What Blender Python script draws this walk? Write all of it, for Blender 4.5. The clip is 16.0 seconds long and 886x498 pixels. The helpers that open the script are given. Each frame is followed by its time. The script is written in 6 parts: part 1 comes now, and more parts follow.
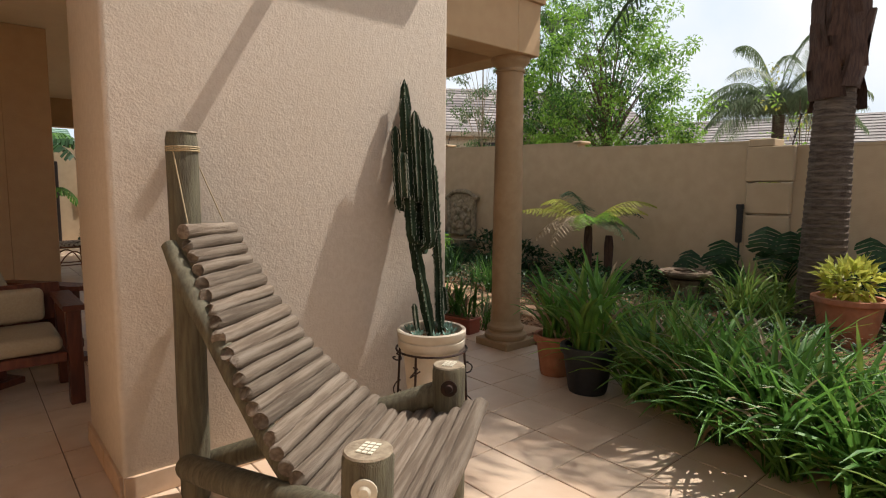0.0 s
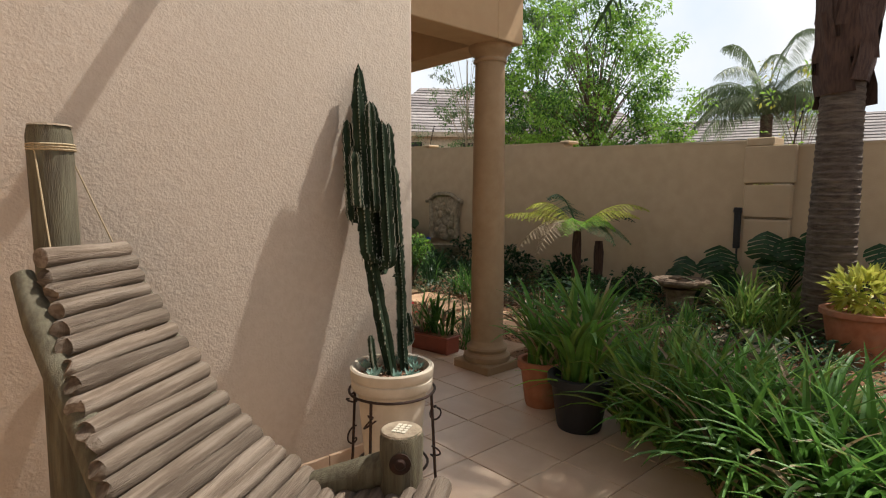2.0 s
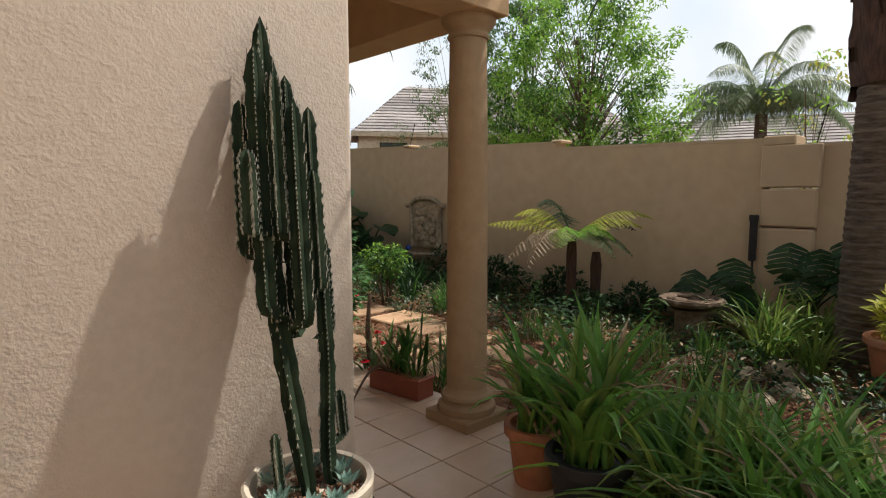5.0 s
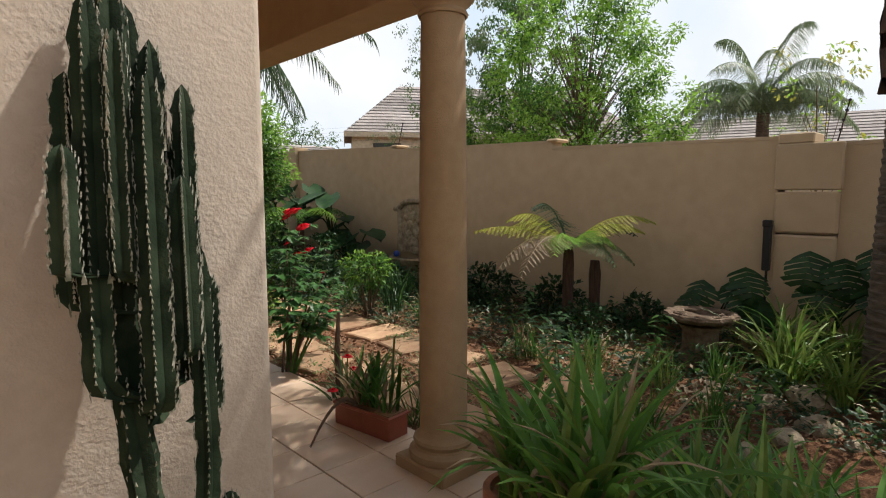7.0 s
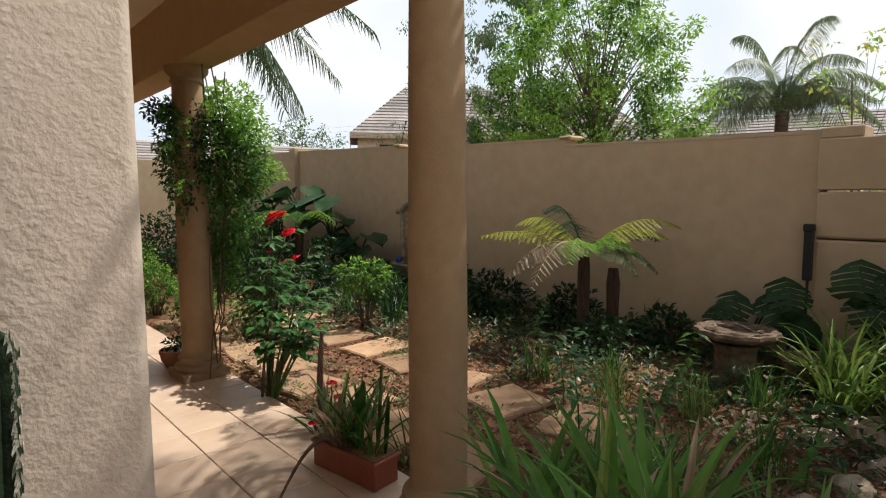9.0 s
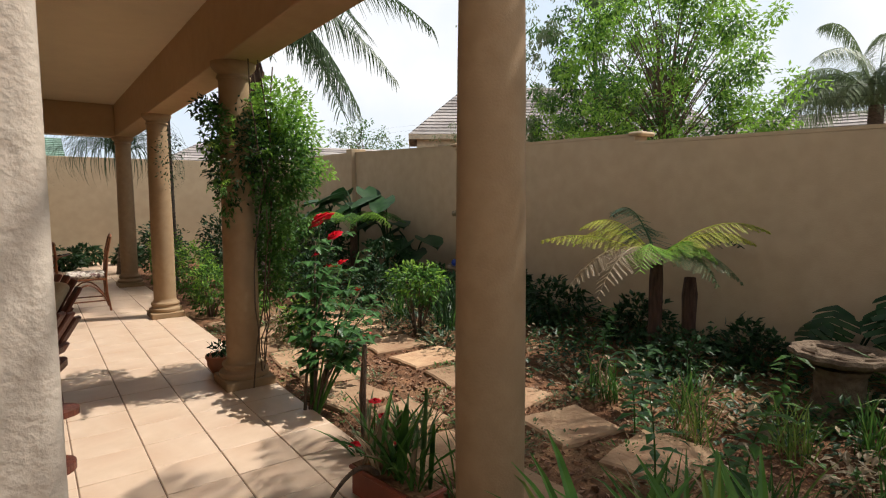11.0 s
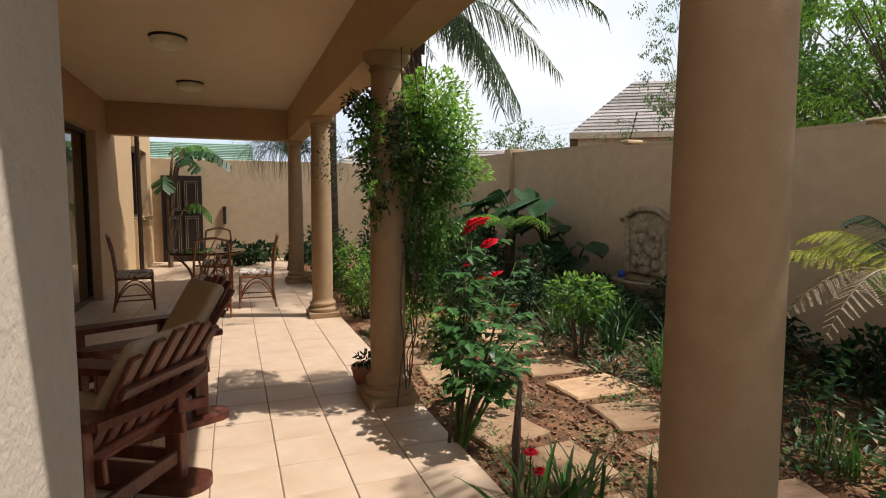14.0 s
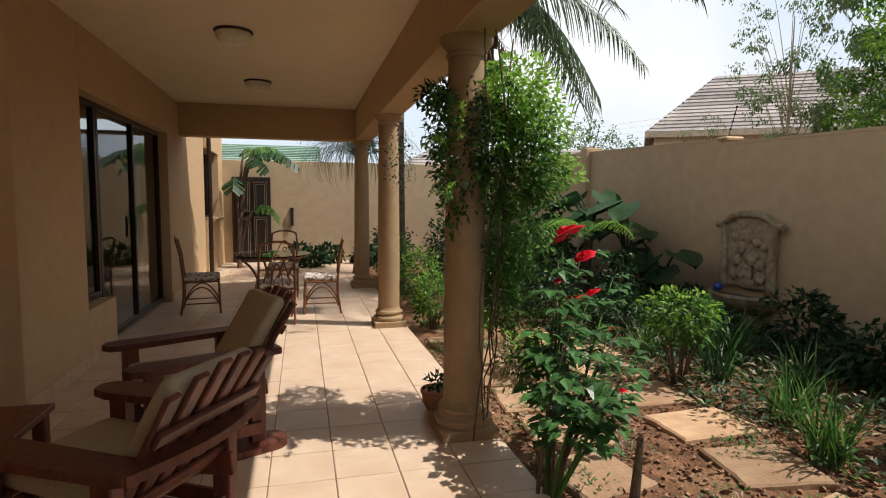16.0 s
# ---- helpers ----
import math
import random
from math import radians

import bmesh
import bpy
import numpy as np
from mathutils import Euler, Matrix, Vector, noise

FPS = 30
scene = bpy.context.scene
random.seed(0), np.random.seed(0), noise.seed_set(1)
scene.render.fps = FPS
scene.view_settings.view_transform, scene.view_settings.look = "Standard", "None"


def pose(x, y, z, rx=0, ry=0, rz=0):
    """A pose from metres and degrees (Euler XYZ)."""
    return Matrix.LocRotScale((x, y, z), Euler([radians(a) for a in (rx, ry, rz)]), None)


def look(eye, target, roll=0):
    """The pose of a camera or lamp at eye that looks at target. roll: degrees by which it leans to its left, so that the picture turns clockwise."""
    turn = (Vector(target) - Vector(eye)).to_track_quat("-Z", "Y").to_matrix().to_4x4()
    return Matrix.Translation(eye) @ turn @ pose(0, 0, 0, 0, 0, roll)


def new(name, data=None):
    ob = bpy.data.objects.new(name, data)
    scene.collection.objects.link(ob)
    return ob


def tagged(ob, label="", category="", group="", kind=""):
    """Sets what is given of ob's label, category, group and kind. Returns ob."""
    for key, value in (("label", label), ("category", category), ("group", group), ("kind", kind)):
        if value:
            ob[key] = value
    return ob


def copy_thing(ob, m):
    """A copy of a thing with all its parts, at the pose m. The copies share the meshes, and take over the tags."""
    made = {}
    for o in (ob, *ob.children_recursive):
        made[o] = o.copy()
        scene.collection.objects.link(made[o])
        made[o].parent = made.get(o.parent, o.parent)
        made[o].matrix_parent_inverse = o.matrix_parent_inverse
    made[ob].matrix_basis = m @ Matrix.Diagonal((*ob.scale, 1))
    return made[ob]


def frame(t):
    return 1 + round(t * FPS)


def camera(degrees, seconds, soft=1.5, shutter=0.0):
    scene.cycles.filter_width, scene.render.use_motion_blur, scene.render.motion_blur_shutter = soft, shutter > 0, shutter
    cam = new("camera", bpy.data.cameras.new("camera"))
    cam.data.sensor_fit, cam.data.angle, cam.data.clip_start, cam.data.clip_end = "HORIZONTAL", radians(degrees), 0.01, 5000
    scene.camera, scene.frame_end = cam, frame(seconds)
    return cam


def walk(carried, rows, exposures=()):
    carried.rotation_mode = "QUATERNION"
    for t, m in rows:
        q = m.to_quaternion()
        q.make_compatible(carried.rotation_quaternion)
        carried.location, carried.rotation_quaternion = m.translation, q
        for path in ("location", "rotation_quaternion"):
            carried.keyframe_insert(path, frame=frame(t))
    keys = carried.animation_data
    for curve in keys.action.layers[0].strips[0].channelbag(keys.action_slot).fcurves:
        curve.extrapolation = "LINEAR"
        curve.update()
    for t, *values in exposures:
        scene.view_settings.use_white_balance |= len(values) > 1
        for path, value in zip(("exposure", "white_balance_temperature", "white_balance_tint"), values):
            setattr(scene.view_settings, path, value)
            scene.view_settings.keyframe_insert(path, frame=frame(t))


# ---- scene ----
cam = camera(76.8, 16.0, soft=1.1)
PATH = [
    (0, (-2.722, -2.617, 1.346), (-1.421, -1.111, 1.139), 0.4),
    (0.5, (-2.627, -2.532, 1.359), (-1.316, -1.036, 1.151), 0.4),
    (1, (-2.526, -2.46, 1.365), (-1.206, -0.973, 1.159), 0.3),
    (1.5, (-2.415, -2.375, 1.367), (-1.086, -0.894, 1.161), 0.3),
    (2, (-2.288, -2.29, 1.375), (-0.955, -0.813, 1.172), 0.2),
    (2.5, (-2.183, -2.218, 1.382), (-0.845, -0.745, 1.179), 0.2),
    (3, (-2.078, -2.16, 1.396), (-0.741, -0.687, 1.192), 0.2),
    (3.5, (-1.964, -2.071, 1.421), (-0.625, -0.599, 1.218), 0.1),
    (4, (-1.846, -1.948, 1.425), (-0.499, -0.483, 1.224), 0.0),
    (6.5, (-1.234, -1.475, 1.449), (0.14, -0.035, 1.251), 0.2),
    (7, (-1.123, -1.418, 1.459), (0.245, 0.028, 1.263), -0.1),
    (7.5, (-1.013, -1.36, 1.46), (0.351, 0.089, 1.266), -0.3),
    (8, (-0.885, -1.25, 1.449), (0.48, 0.199, 1.26), -0.3),
    (10.5, (-0.52, -0.872, 1.452), (0.722, 0.685, 1.267), -0.2),
    (11, (-0.448, -0.811, 1.444), (0.735, 0.791, 1.263), -0.2),
    (11.5, (-0.386, -0.758, 1.445), (0.718, 0.899, 1.264), -0.0),
    (12, (-0.338, -0.698, 1.446), (0.675, 1.018, 1.265), -0.1),
    (12.5, (-0.296, -0.613, 1.456), (0.631, 1.151, 1.279), 0.1),
    (13, (-0.246, -0.497, 1.459), (0.594, 1.31, 1.282), 0.0),
    (13.5, (-0.214, -0.403, 1.456), (0.556, 1.435, 1.281), 0.2),
    (14, (-0.185, -0.277, 1.451), (0.517, 1.588, 1.277), 0.2),
    (14.5, (-0.177, -0.159, 1.462), (0.467, 1.727, 1.288), 0.2),
    (15, (-0.15, -0.04, 1.458), (0.429, 1.867, 1.287), 0.3),
    (15.5, (-0.141, 0.079, 1.461), (0.387, 2.0, 1.29), 0.4),
    (16, (-0.142, 0.235, 1.471), (0.347, 2.166, 1.3), 0.4),
]
walk(cam, [(t, look(eye, target, roll)) for t, eye, target, roll in PATH])

# ---- light ----
SUN_WAY = Vector((-1.0, 0.36, -1.74)).normalized()
sun = new("sun", bpy.data.lights.new("sun", "SUN"))
sun.data.energy, sun.data.angle, sun.data.color = 5.3, radians(0.6), (1.0, 0.95, 0.89)
sun.matrix_world = look((8, -4, 14), Vector((8, -4, 14)) + SUN_WAY)
world = bpy.data.worlds.new("sky")
scene.world = world
world.use_nodes = True
wn = world.node_tree.nodes
sky = wn.new("ShaderNodeTexSky")
sky.sky_type, sky.sun_disc = "NISHITA", False
sky.sun_elevation = math.asin(-SUN_WAY.z)
sky.sun_rotation = math.atan2(-SUN_WAY.x, -SUN_WAY.y)
sky.air_density, sky.dust_density, sky.ozone_density = 1.2, 4.0, 1.0
world.node_tree.links.new(sky.outputs[0], wn["Background"].inputs[0])
wn["Background"].inputs[1].default_value = 0.058

# ---- materials ----


def material(name, base, other=None, rough=0.8, scale=20.0, bump=0.15, fine=150.0, stain=None, stain_scale=1.5,
             metal=0.0, stretch=(1, 1, 1), per="", spec=0.4, trans=0.0, dist=0.01, lo=0.35, hi=0.65):
    """Two noises (grain and stains) on a base colour, with relief."""
    m = bpy.data.materials.new(name)
    m.use_nodes = True
    nt = m.node_tree
    N, L = nt.nodes, nt.links
    b = N["Principled BSDF"]
    b.inputs["Roughness"].default_value, b.inputs["Metallic"].default_value = rough, metal
    b.inputs["Specular IOR Level"].default_value = spec
    if trans:
        b.inputs["Transmission Weight"].default_value = trans
    tc = N.new("ShaderNodeTexCoord")
    mp = N.new("ShaderNodeMapping")
    mp.inputs["Scale"].default_value = stretch
    if stretch == (1, 1, 1):
        mp.inputs["Rotation"].default_value = (0.5, 0.7, 0.4)
    L.new(tc.outputs["Object"], mp.inputs["Vector"])
    n1 = N.new("ShaderNodeTexNoise")
    n1.inputs["Scale"].default_value, n1.inputs["Detail"].default_value = scale, 6
    n2 = N.new("ShaderNodeTexNoise")
    n2.inputs["Scale"].default_value, n2.inputs["Detail"].default_value = stain_scale, 4
    n3 = N.new("ShaderNodeTexNoise")
    n3.inputs["Scale"].default_value, n3.inputs["Detail"].default_value = fine, 3
    for n in (n1, n2, n3):
        L.new(mp.outputs[0], n.inputs["Vector"])
    other = other or [c * 0.75 for c in base]
    ramp = N.new("ShaderNodeValToRGB")
    ramp.color_ramp.elements[0].color, ramp.color_ramp.elements[1].color = (*other, 1), (*base, 1)
    ramp.color_ramp.elements[0].position, ramp.color_ramp.elements[1].position = lo, hi
    L.new(n1.outputs[0], ramp.inputs[0])
    col = ramp.outputs[0]
    mix = N.new("ShaderNodeMix")
    mix.data_type = "RGBA"
    r2 = N.new("ShaderNodeMapRange")
    r2.inputs[1].default_value, r2.inputs[2].default_value = 0.5, 0.72
    r2.inputs[4].default_value = 0.7
    L.new(n2.outputs[0], r2.inputs[0])
    L.new(r2.outputs[0], mix.inputs[0])
    L.new(col, mix.inputs[6])
    mix.inputs[7].default_value = (*(stain or [c * 0.82 for c in base]), 1)
    col = mix.outputs[2]
    if per:
        src = N.new("ShaderNodeObjectInfo").outputs["Random"] if per == "object" else N.new("ShaderNodeNewGeometry").outputs["Random Per Island"]
        hsv = N.new("ShaderNodeHueSaturation")
        mr = N.new("ShaderNodeMapRange")
        mr.inputs[3].default_value, mr.inputs[4].default_value = 0.72, 1.28
        L.new(src, mr.inputs[0])
        L.new(mr.outputs[0], hsv.inputs["Value"])
        L.new(col, hsv.inputs["Color"])
        col = hsv.outputs[0]
    L.new(col, b.inputs["Base Color"])
    bp = N.new("ShaderNodeBump")
    bp.inputs["Strength"].default_value, bp.inputs["Distance"].default_value = bump, dist
    add = N.new("ShaderNodeMath")
    L.new(n1.outputs[0], add.inputs[0])
    L.new(n3.outputs[0], add.inputs[1])
    L.new(add.outputs[0], bp.inputs["Height"])
    L.new(bp.outputs[0], b.inputs["Normal"])
    return m


def leaf_material(name, base, other, rough=0.45, glow=0.35):
    m = material(name, base, other, rough=rough, scale=9, bump=0.1, fine=60, per="island", spec=0.25)
    nt = m.node_tree
    b = nt.nodes["Principled BSDF"]
    tr = nt.nodes.new("ShaderNodeBsdfTranslucent")
    mx = nt.nodes.new("ShaderNodeMixShader")
    mx.inputs[0].default_value = glow
    src = b.inputs["Base Color"].links[0].from_socket
    nt.links.new(src, tr.inputs[0])
    nt.links.new(b.outputs[0], mx.inputs[1])
    nt.links.new(tr.outputs[0], mx.inputs[2])
    nt.links.new(mx.outputs[0], nt.nodes["Material Output"].inputs[0])
    return m


PLASTER = material("rough cast plaster", (0.535, 0.455, 0.37), (0.495, 0.415, 0.335), rough=0.92, scale=30, bump=0.36, fine=95, stain=(0.49, 0.41, 0.325), stain_scale=1.6, spec=0.2, dist=0.007)
SMOOTH = material("smooth tan plaster", (0.50, 0.345, 0.20), (0.47, 0.32, 0.185), rough=0.85, scale=9, bump=0.12, fine=60, stain=(0.46, 0.31, 0.17), stain_scale=0.9, spec=0.25)
BOUNDARY = material("weathered boundary plaster", (0.50, 0.385, 0.255), (0.46, 0.35, 0.23), rough=0.92, scale=6, bump=0.25, fine=90, stain=(0.41, 0.31, 0.20), stain_scale=0.6, spec=0.2)
CEILING = material("cream ceiling paint", (0.66, 0.55, 0.38), (0.63, 0.52, 0.36), rough=0.9, scale=4, bump=0.05, fine=80, stain=(0.6, 0.49, 0.33), stain_scale=0.5, spec=0.2)
COLUMN = material("tan cast stone", (0.35, 0.238, 0.135), (0.31, 0.205, 0.112), rough=0.75, scale=14, bump=0.2, fine=120, stain=(0.31, 0.21, 0.12), stain_scale=3, spec=0.3)
TILE = material("terracotta cream glazed tile", (0.62, 0.47, 0.345), (0.56, 0.41, 0.29), rough=0.42, scale=7, bump=0.06, fine=50, stain=(0.50, 0.33, 0.22), stain_scale=2.5, per="", spec=0.45)
GROUT = material("dark brown grout", (0.26, 0.18, 0.125), rough=0.95, scale=60, bump=0.3)
SKIRT = material("tan skirting tile", (0.58, 0.41, 0.28), (0.50, 0.34, 0.22), rough=0.5, scale=9, bump=0.08, stain=(0.45, 0.29, 0.17), stain_scale=5)
SOIL = material("red brown garden soil", (0.23, 0.115, 0.062), (0.10, 0.055, 0.032), rough=1.0, scale=9, bump=0.9, fine=45, stain=(0.30, 0.19, 0.10), stain_scale=1.3, dist=0.03, spec=0.1)
# sandstone orange-brown, darkened further for the dappled shade over the stones
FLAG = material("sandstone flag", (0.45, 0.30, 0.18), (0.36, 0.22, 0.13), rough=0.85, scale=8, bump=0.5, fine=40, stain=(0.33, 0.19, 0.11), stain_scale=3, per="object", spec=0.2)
PEBBLE = material("brown pebbles and bark", (0.33, 0.19, 0.115), (0.20, 0.10, 0.06), rough=0.9, scale=15, bump=0.4, per="island")
LOG = material("weathered grey brown pole wood", (0.215, 0.168, 0.125), (0.145, 0.108, 0.078), rough=0.8, scale=6, bump=0.8, fine=40, stain=(0.25, 0.205, 0.16), stain_scale=2.5, stretch=(0.7, 12, 12), per="object", spec=0.2, dist=0.008, lo=0.42, hi=0.58)
POLE = material("treated greenish pole wood", (0.13, 0.115, 0.07), (0.08, 0.065, 0.04), rough=0.75, scale=8, bump=0.5, fine=50, stretch=(8, 8, 0.8), stain=(0.17, 0.15, 0.10), stain_scale=2)
ENDGRAIN = material("pale cut end grain", (0.36, 0.29, 0.20), (0.2, 0.15, 0.1), rough=0.85, scale=30, bump=0.4)
REDWOOD = material("dark red hardwood", (0.155, 0.045, 0.024), (0.075, 0.021, 0.013), rough=0.42, scale=5, bump=0.25, fine=30, stretch=(6, 6, 1.0), stain=(0.11, 0.03, 0.018), stain_scale=2, per="object")
CANE = material("varnished rattan cane", (0.24, 0.09, 0.038), (0.13, 0.045, 0.02), rough=0.38, scale=20, bump=0.2, fine=60)
CUSHION = material("beige canvas cushion", (0.42, 0.35, 0.245), (0.38, 0.31, 0.215), rough=0.95, scale=80, bump=0.3, fine=300, stain=(0.36, 0.29, 0.2), stain_scale=2, spec=0.1)
PATTERN = material("white cushion with dark leaf print", (0.62, 0.56, 0.48), (0.16, 0.10, 0.09), rough=0.9, scale=26, bump=0.1, fine=200, stain=(0.5, 0.45, 0.38), stain_scale=8, lo=0.44, hi=0.50, spec=0.1)
ROPE = material("thin twine", (0.42, 0.33, 0.2), rough=0.95, scale=200)
IRON = material("dark wrought iron", (0.03, 0.02, 0.016), (0.06, 0.03, 0.02), rough=0.6, scale=40, bump=0.2, metal=0.5)
BLACK = material("black plastic", (0.02, 0.02, 0.021), rough=0.5, scale=30, bump=0.1)
POTWHITE = material("chalky cream pot", (0.56, 0.49, 0.39), (0.48, 0.41, 0.31), rough=0.8, scale=12, bump=0.15, stain=(0.40, 0.33, 0.24), stain_scale=5)
TERRACOTTA = material("terracotta clay", (0.40, 0.165, 0.085), (0.31, 0.12, 0.06), rough=0.8, scale=14, bump=0.2, stain=(0.33, 0.2, 0.13), stain_scale=5)
REDPLASTIC = material("faded red plastic planter", (0.28, 0.075, 0.042), (0.22, 0.06, 0.035), rough=0.5, scale=10, bump=0.05, stain_scale=5)
STONE = material("mossy cast concrete", (0.44, 0.365, 0.26), (0.27, 0.215, 0.145), rough=0.95, scale=16, bump=0.8, fine=70, stain=(0.17, 0.14, 0.09), stain_scale=5, spec=0.15, dist=0.015)
# bird bath stone: moss brown, with its shade put into the colour
SHADEMOSS = material("mossy concrete darkened for shade", (0.20, 0.145, 0.10), (0.10, 0.07, 0.05), rough=0.95, scale=18, bump=0.8, fine=70, stain=(0.26, 0.2, 0.14), stain_scale=6, spec=0.15, dist=0.015)
BRONZE = material("dark bronze window frame", (0.035, 0.022, 0.016), rough=0.4, scale=30, bump=0.05, metal=0.4)
GATE = material("dark stained gate timber", (0.014, 0.008, 0.007), (0.022, 0.012, 0.01), rough=0.5, scale=6, stretch=(8, 8, 1), bump=0.3)
BRASS = material("pale gold strip", (0.5, 0.42, 0.28), rough=0.4, scale=30, bump=0.05, metal=0.6)
CACTUS = material("dark green cactus skin", (0.026, 0.042, 0.022), (0.011, 0.019, 0.010), rough=0.85, scale=12, bump=0.2, spec=0.12, stain=(0.045, 0.06, 0.034), stain_scale=6)
SCAR = material("pale corky cactus rib edge", (0.42, 0.40, 0.33), (0.16, 0.17, 0.12), rough=0.9, scale=60, bump=0.5)
SUCCULENT = leaf_material("blue grey succulent", (0.24, 0.34, 0.28), (0.16, 0.26, 0.21), glow=0.1)
STRAP = leaf_material("strap leaf green", (0.14, 0.30, 0.055), (0.075, 0.19, 0.035), glow=0.35)
STRAPLIGHT = leaf_material("pale strap leaf", (0.22, 0.30, 0.065), (0.12, 0.2, 0.04), glow=0.35)
# deep leaf green, with the shade such plants stand in put into it
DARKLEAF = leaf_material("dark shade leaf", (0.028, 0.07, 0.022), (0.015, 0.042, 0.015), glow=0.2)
MIDLEAF = leaf_material("mid green leaf", (0.10, 0.22, 0.04), (0.04, 0.105, 0.022), glow=0.4)
FRESHLEAF = leaf_material("fresh green leaf", (0.30, 0.50, 0.08), (0.18, 0.36, 0.05), glow=0.55)
GREYLEAF = leaf_material("grey green drooping leaf", (0.21, 0.27, 0.14), (0.13, 0.18, 0.085), glow=0.45)
YELLOWLEAF = leaf_material("yellowing leaf", (0.52, 0.50, 0.10), (0.36, 0.42, 0.07), glow=0.45)
DRYLEAF = leaf_material("dry brown leaf", (0.42, 0.33, 0.21), (0.22, 0.15, 0.08), glow=0.25)
PALMLEAF = leaf_material("palm leaflet", (0.07, 0.115, 0.045), (0.035, 0.065, 0.028), glow=0.25)
ROSELEAF = leaf_material("glossy rose leaf", (0.075, 0.18, 0.05), (0.042, 0.115, 0.034), rough=0.33, glow=0.3)
PETAL = leaf_material("deep red rose petal", (0.72, 0.012, 0.03), (0.5, 0.006, 0.016), rough=0.5, glow=0.3)
BARK = material("brown bark", (0.17, 0.115, 0.075), (0.09, 0.06, 0.04), rough=0.95, scale=14, bump=0.9, fine=60, stretch=(2, 2, 0.5), dist=0.02)
PALMBARK = material("grey ringed palm bark", (0.20, 0.155, 0.12), (0.10, 0.072, 0.055), rough=0.95, scale=5, bump=1.0, fine=40, stretch=(2, 2, 9), stain=(0.26, 0.2, 0.15), stain_scale=2, dist=0.02)
BOOT = material("dark brown palm boot fibre", (0.10, 0.055, 0.038), (0.05, 0.026, 0.019), rough=0.9, scale=9, bump=0.8, fine=50, stretch=(6, 6, 0.8))
ROOFTILE = material("grey brown concrete roof tile", (0.37, 0.335, 0.315), (0.30, 0.27, 0.25), rough=0.85, scale=4, bump=0.2, stain=(0.25, 0.22, 0.21), stain_scale=0.7, per="object")
GREENROOF = material("green roof tile", (0.25, 0.36, 0.29), (0.2, 0.3, 0.24), rough=0.7, scale=6, bump=0.2, per="object")
HOUSEWALL = material("cream house plaster", (0.62, 0.53, 0.38), rough=0.9, scale=6, bump=0.1, stain_scale=0.8)
CURTAIN = material("off white curtain", (0.55, 0.49, 0.40), (0.44, 0.38, 0.3), rough=0.95, scale=10, stretch=(14, 14, 0.3), bump=0.3)
# the unlit room's dimness is put into this dark base colour
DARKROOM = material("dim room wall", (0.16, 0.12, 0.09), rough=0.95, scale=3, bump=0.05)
OPAL = material("frosted opal lamp glass", (0.72, 0.66, 0.52), rough=0.5, scale=20, bump=0.02)
WATER = material("dark basin water", (0.05, 0.05, 0.04), rough=0.08, scale=6, bump=0.05, spec=0.6)
BLUE = material("blue glazed ornament", (0.03, 0.08, 0.42), rough=0.3, scale=10, bump=0.02)


def glass_material(name, tint):
    m = bpy.data.materials.new(name)
    m.use_nodes = True
    b = m.node_tree.nodes["Principled BSDF"]
    b.inputs["Base Color"].default_value = (*tint, 1)
    b.inputs["Roughness"].default_value, b.inputs["IOR"].default_value = 0.02, 1.2
    b.inputs["Transmission Weight"].default_value = 1.0
    return m


GLASS = glass_material("window glass", (0.62, 0.64, 0.62))
TABLEGLASS = glass_material("green edged table glass", (0.7, 0.85, 0.78))

# ---- mesh tools ----


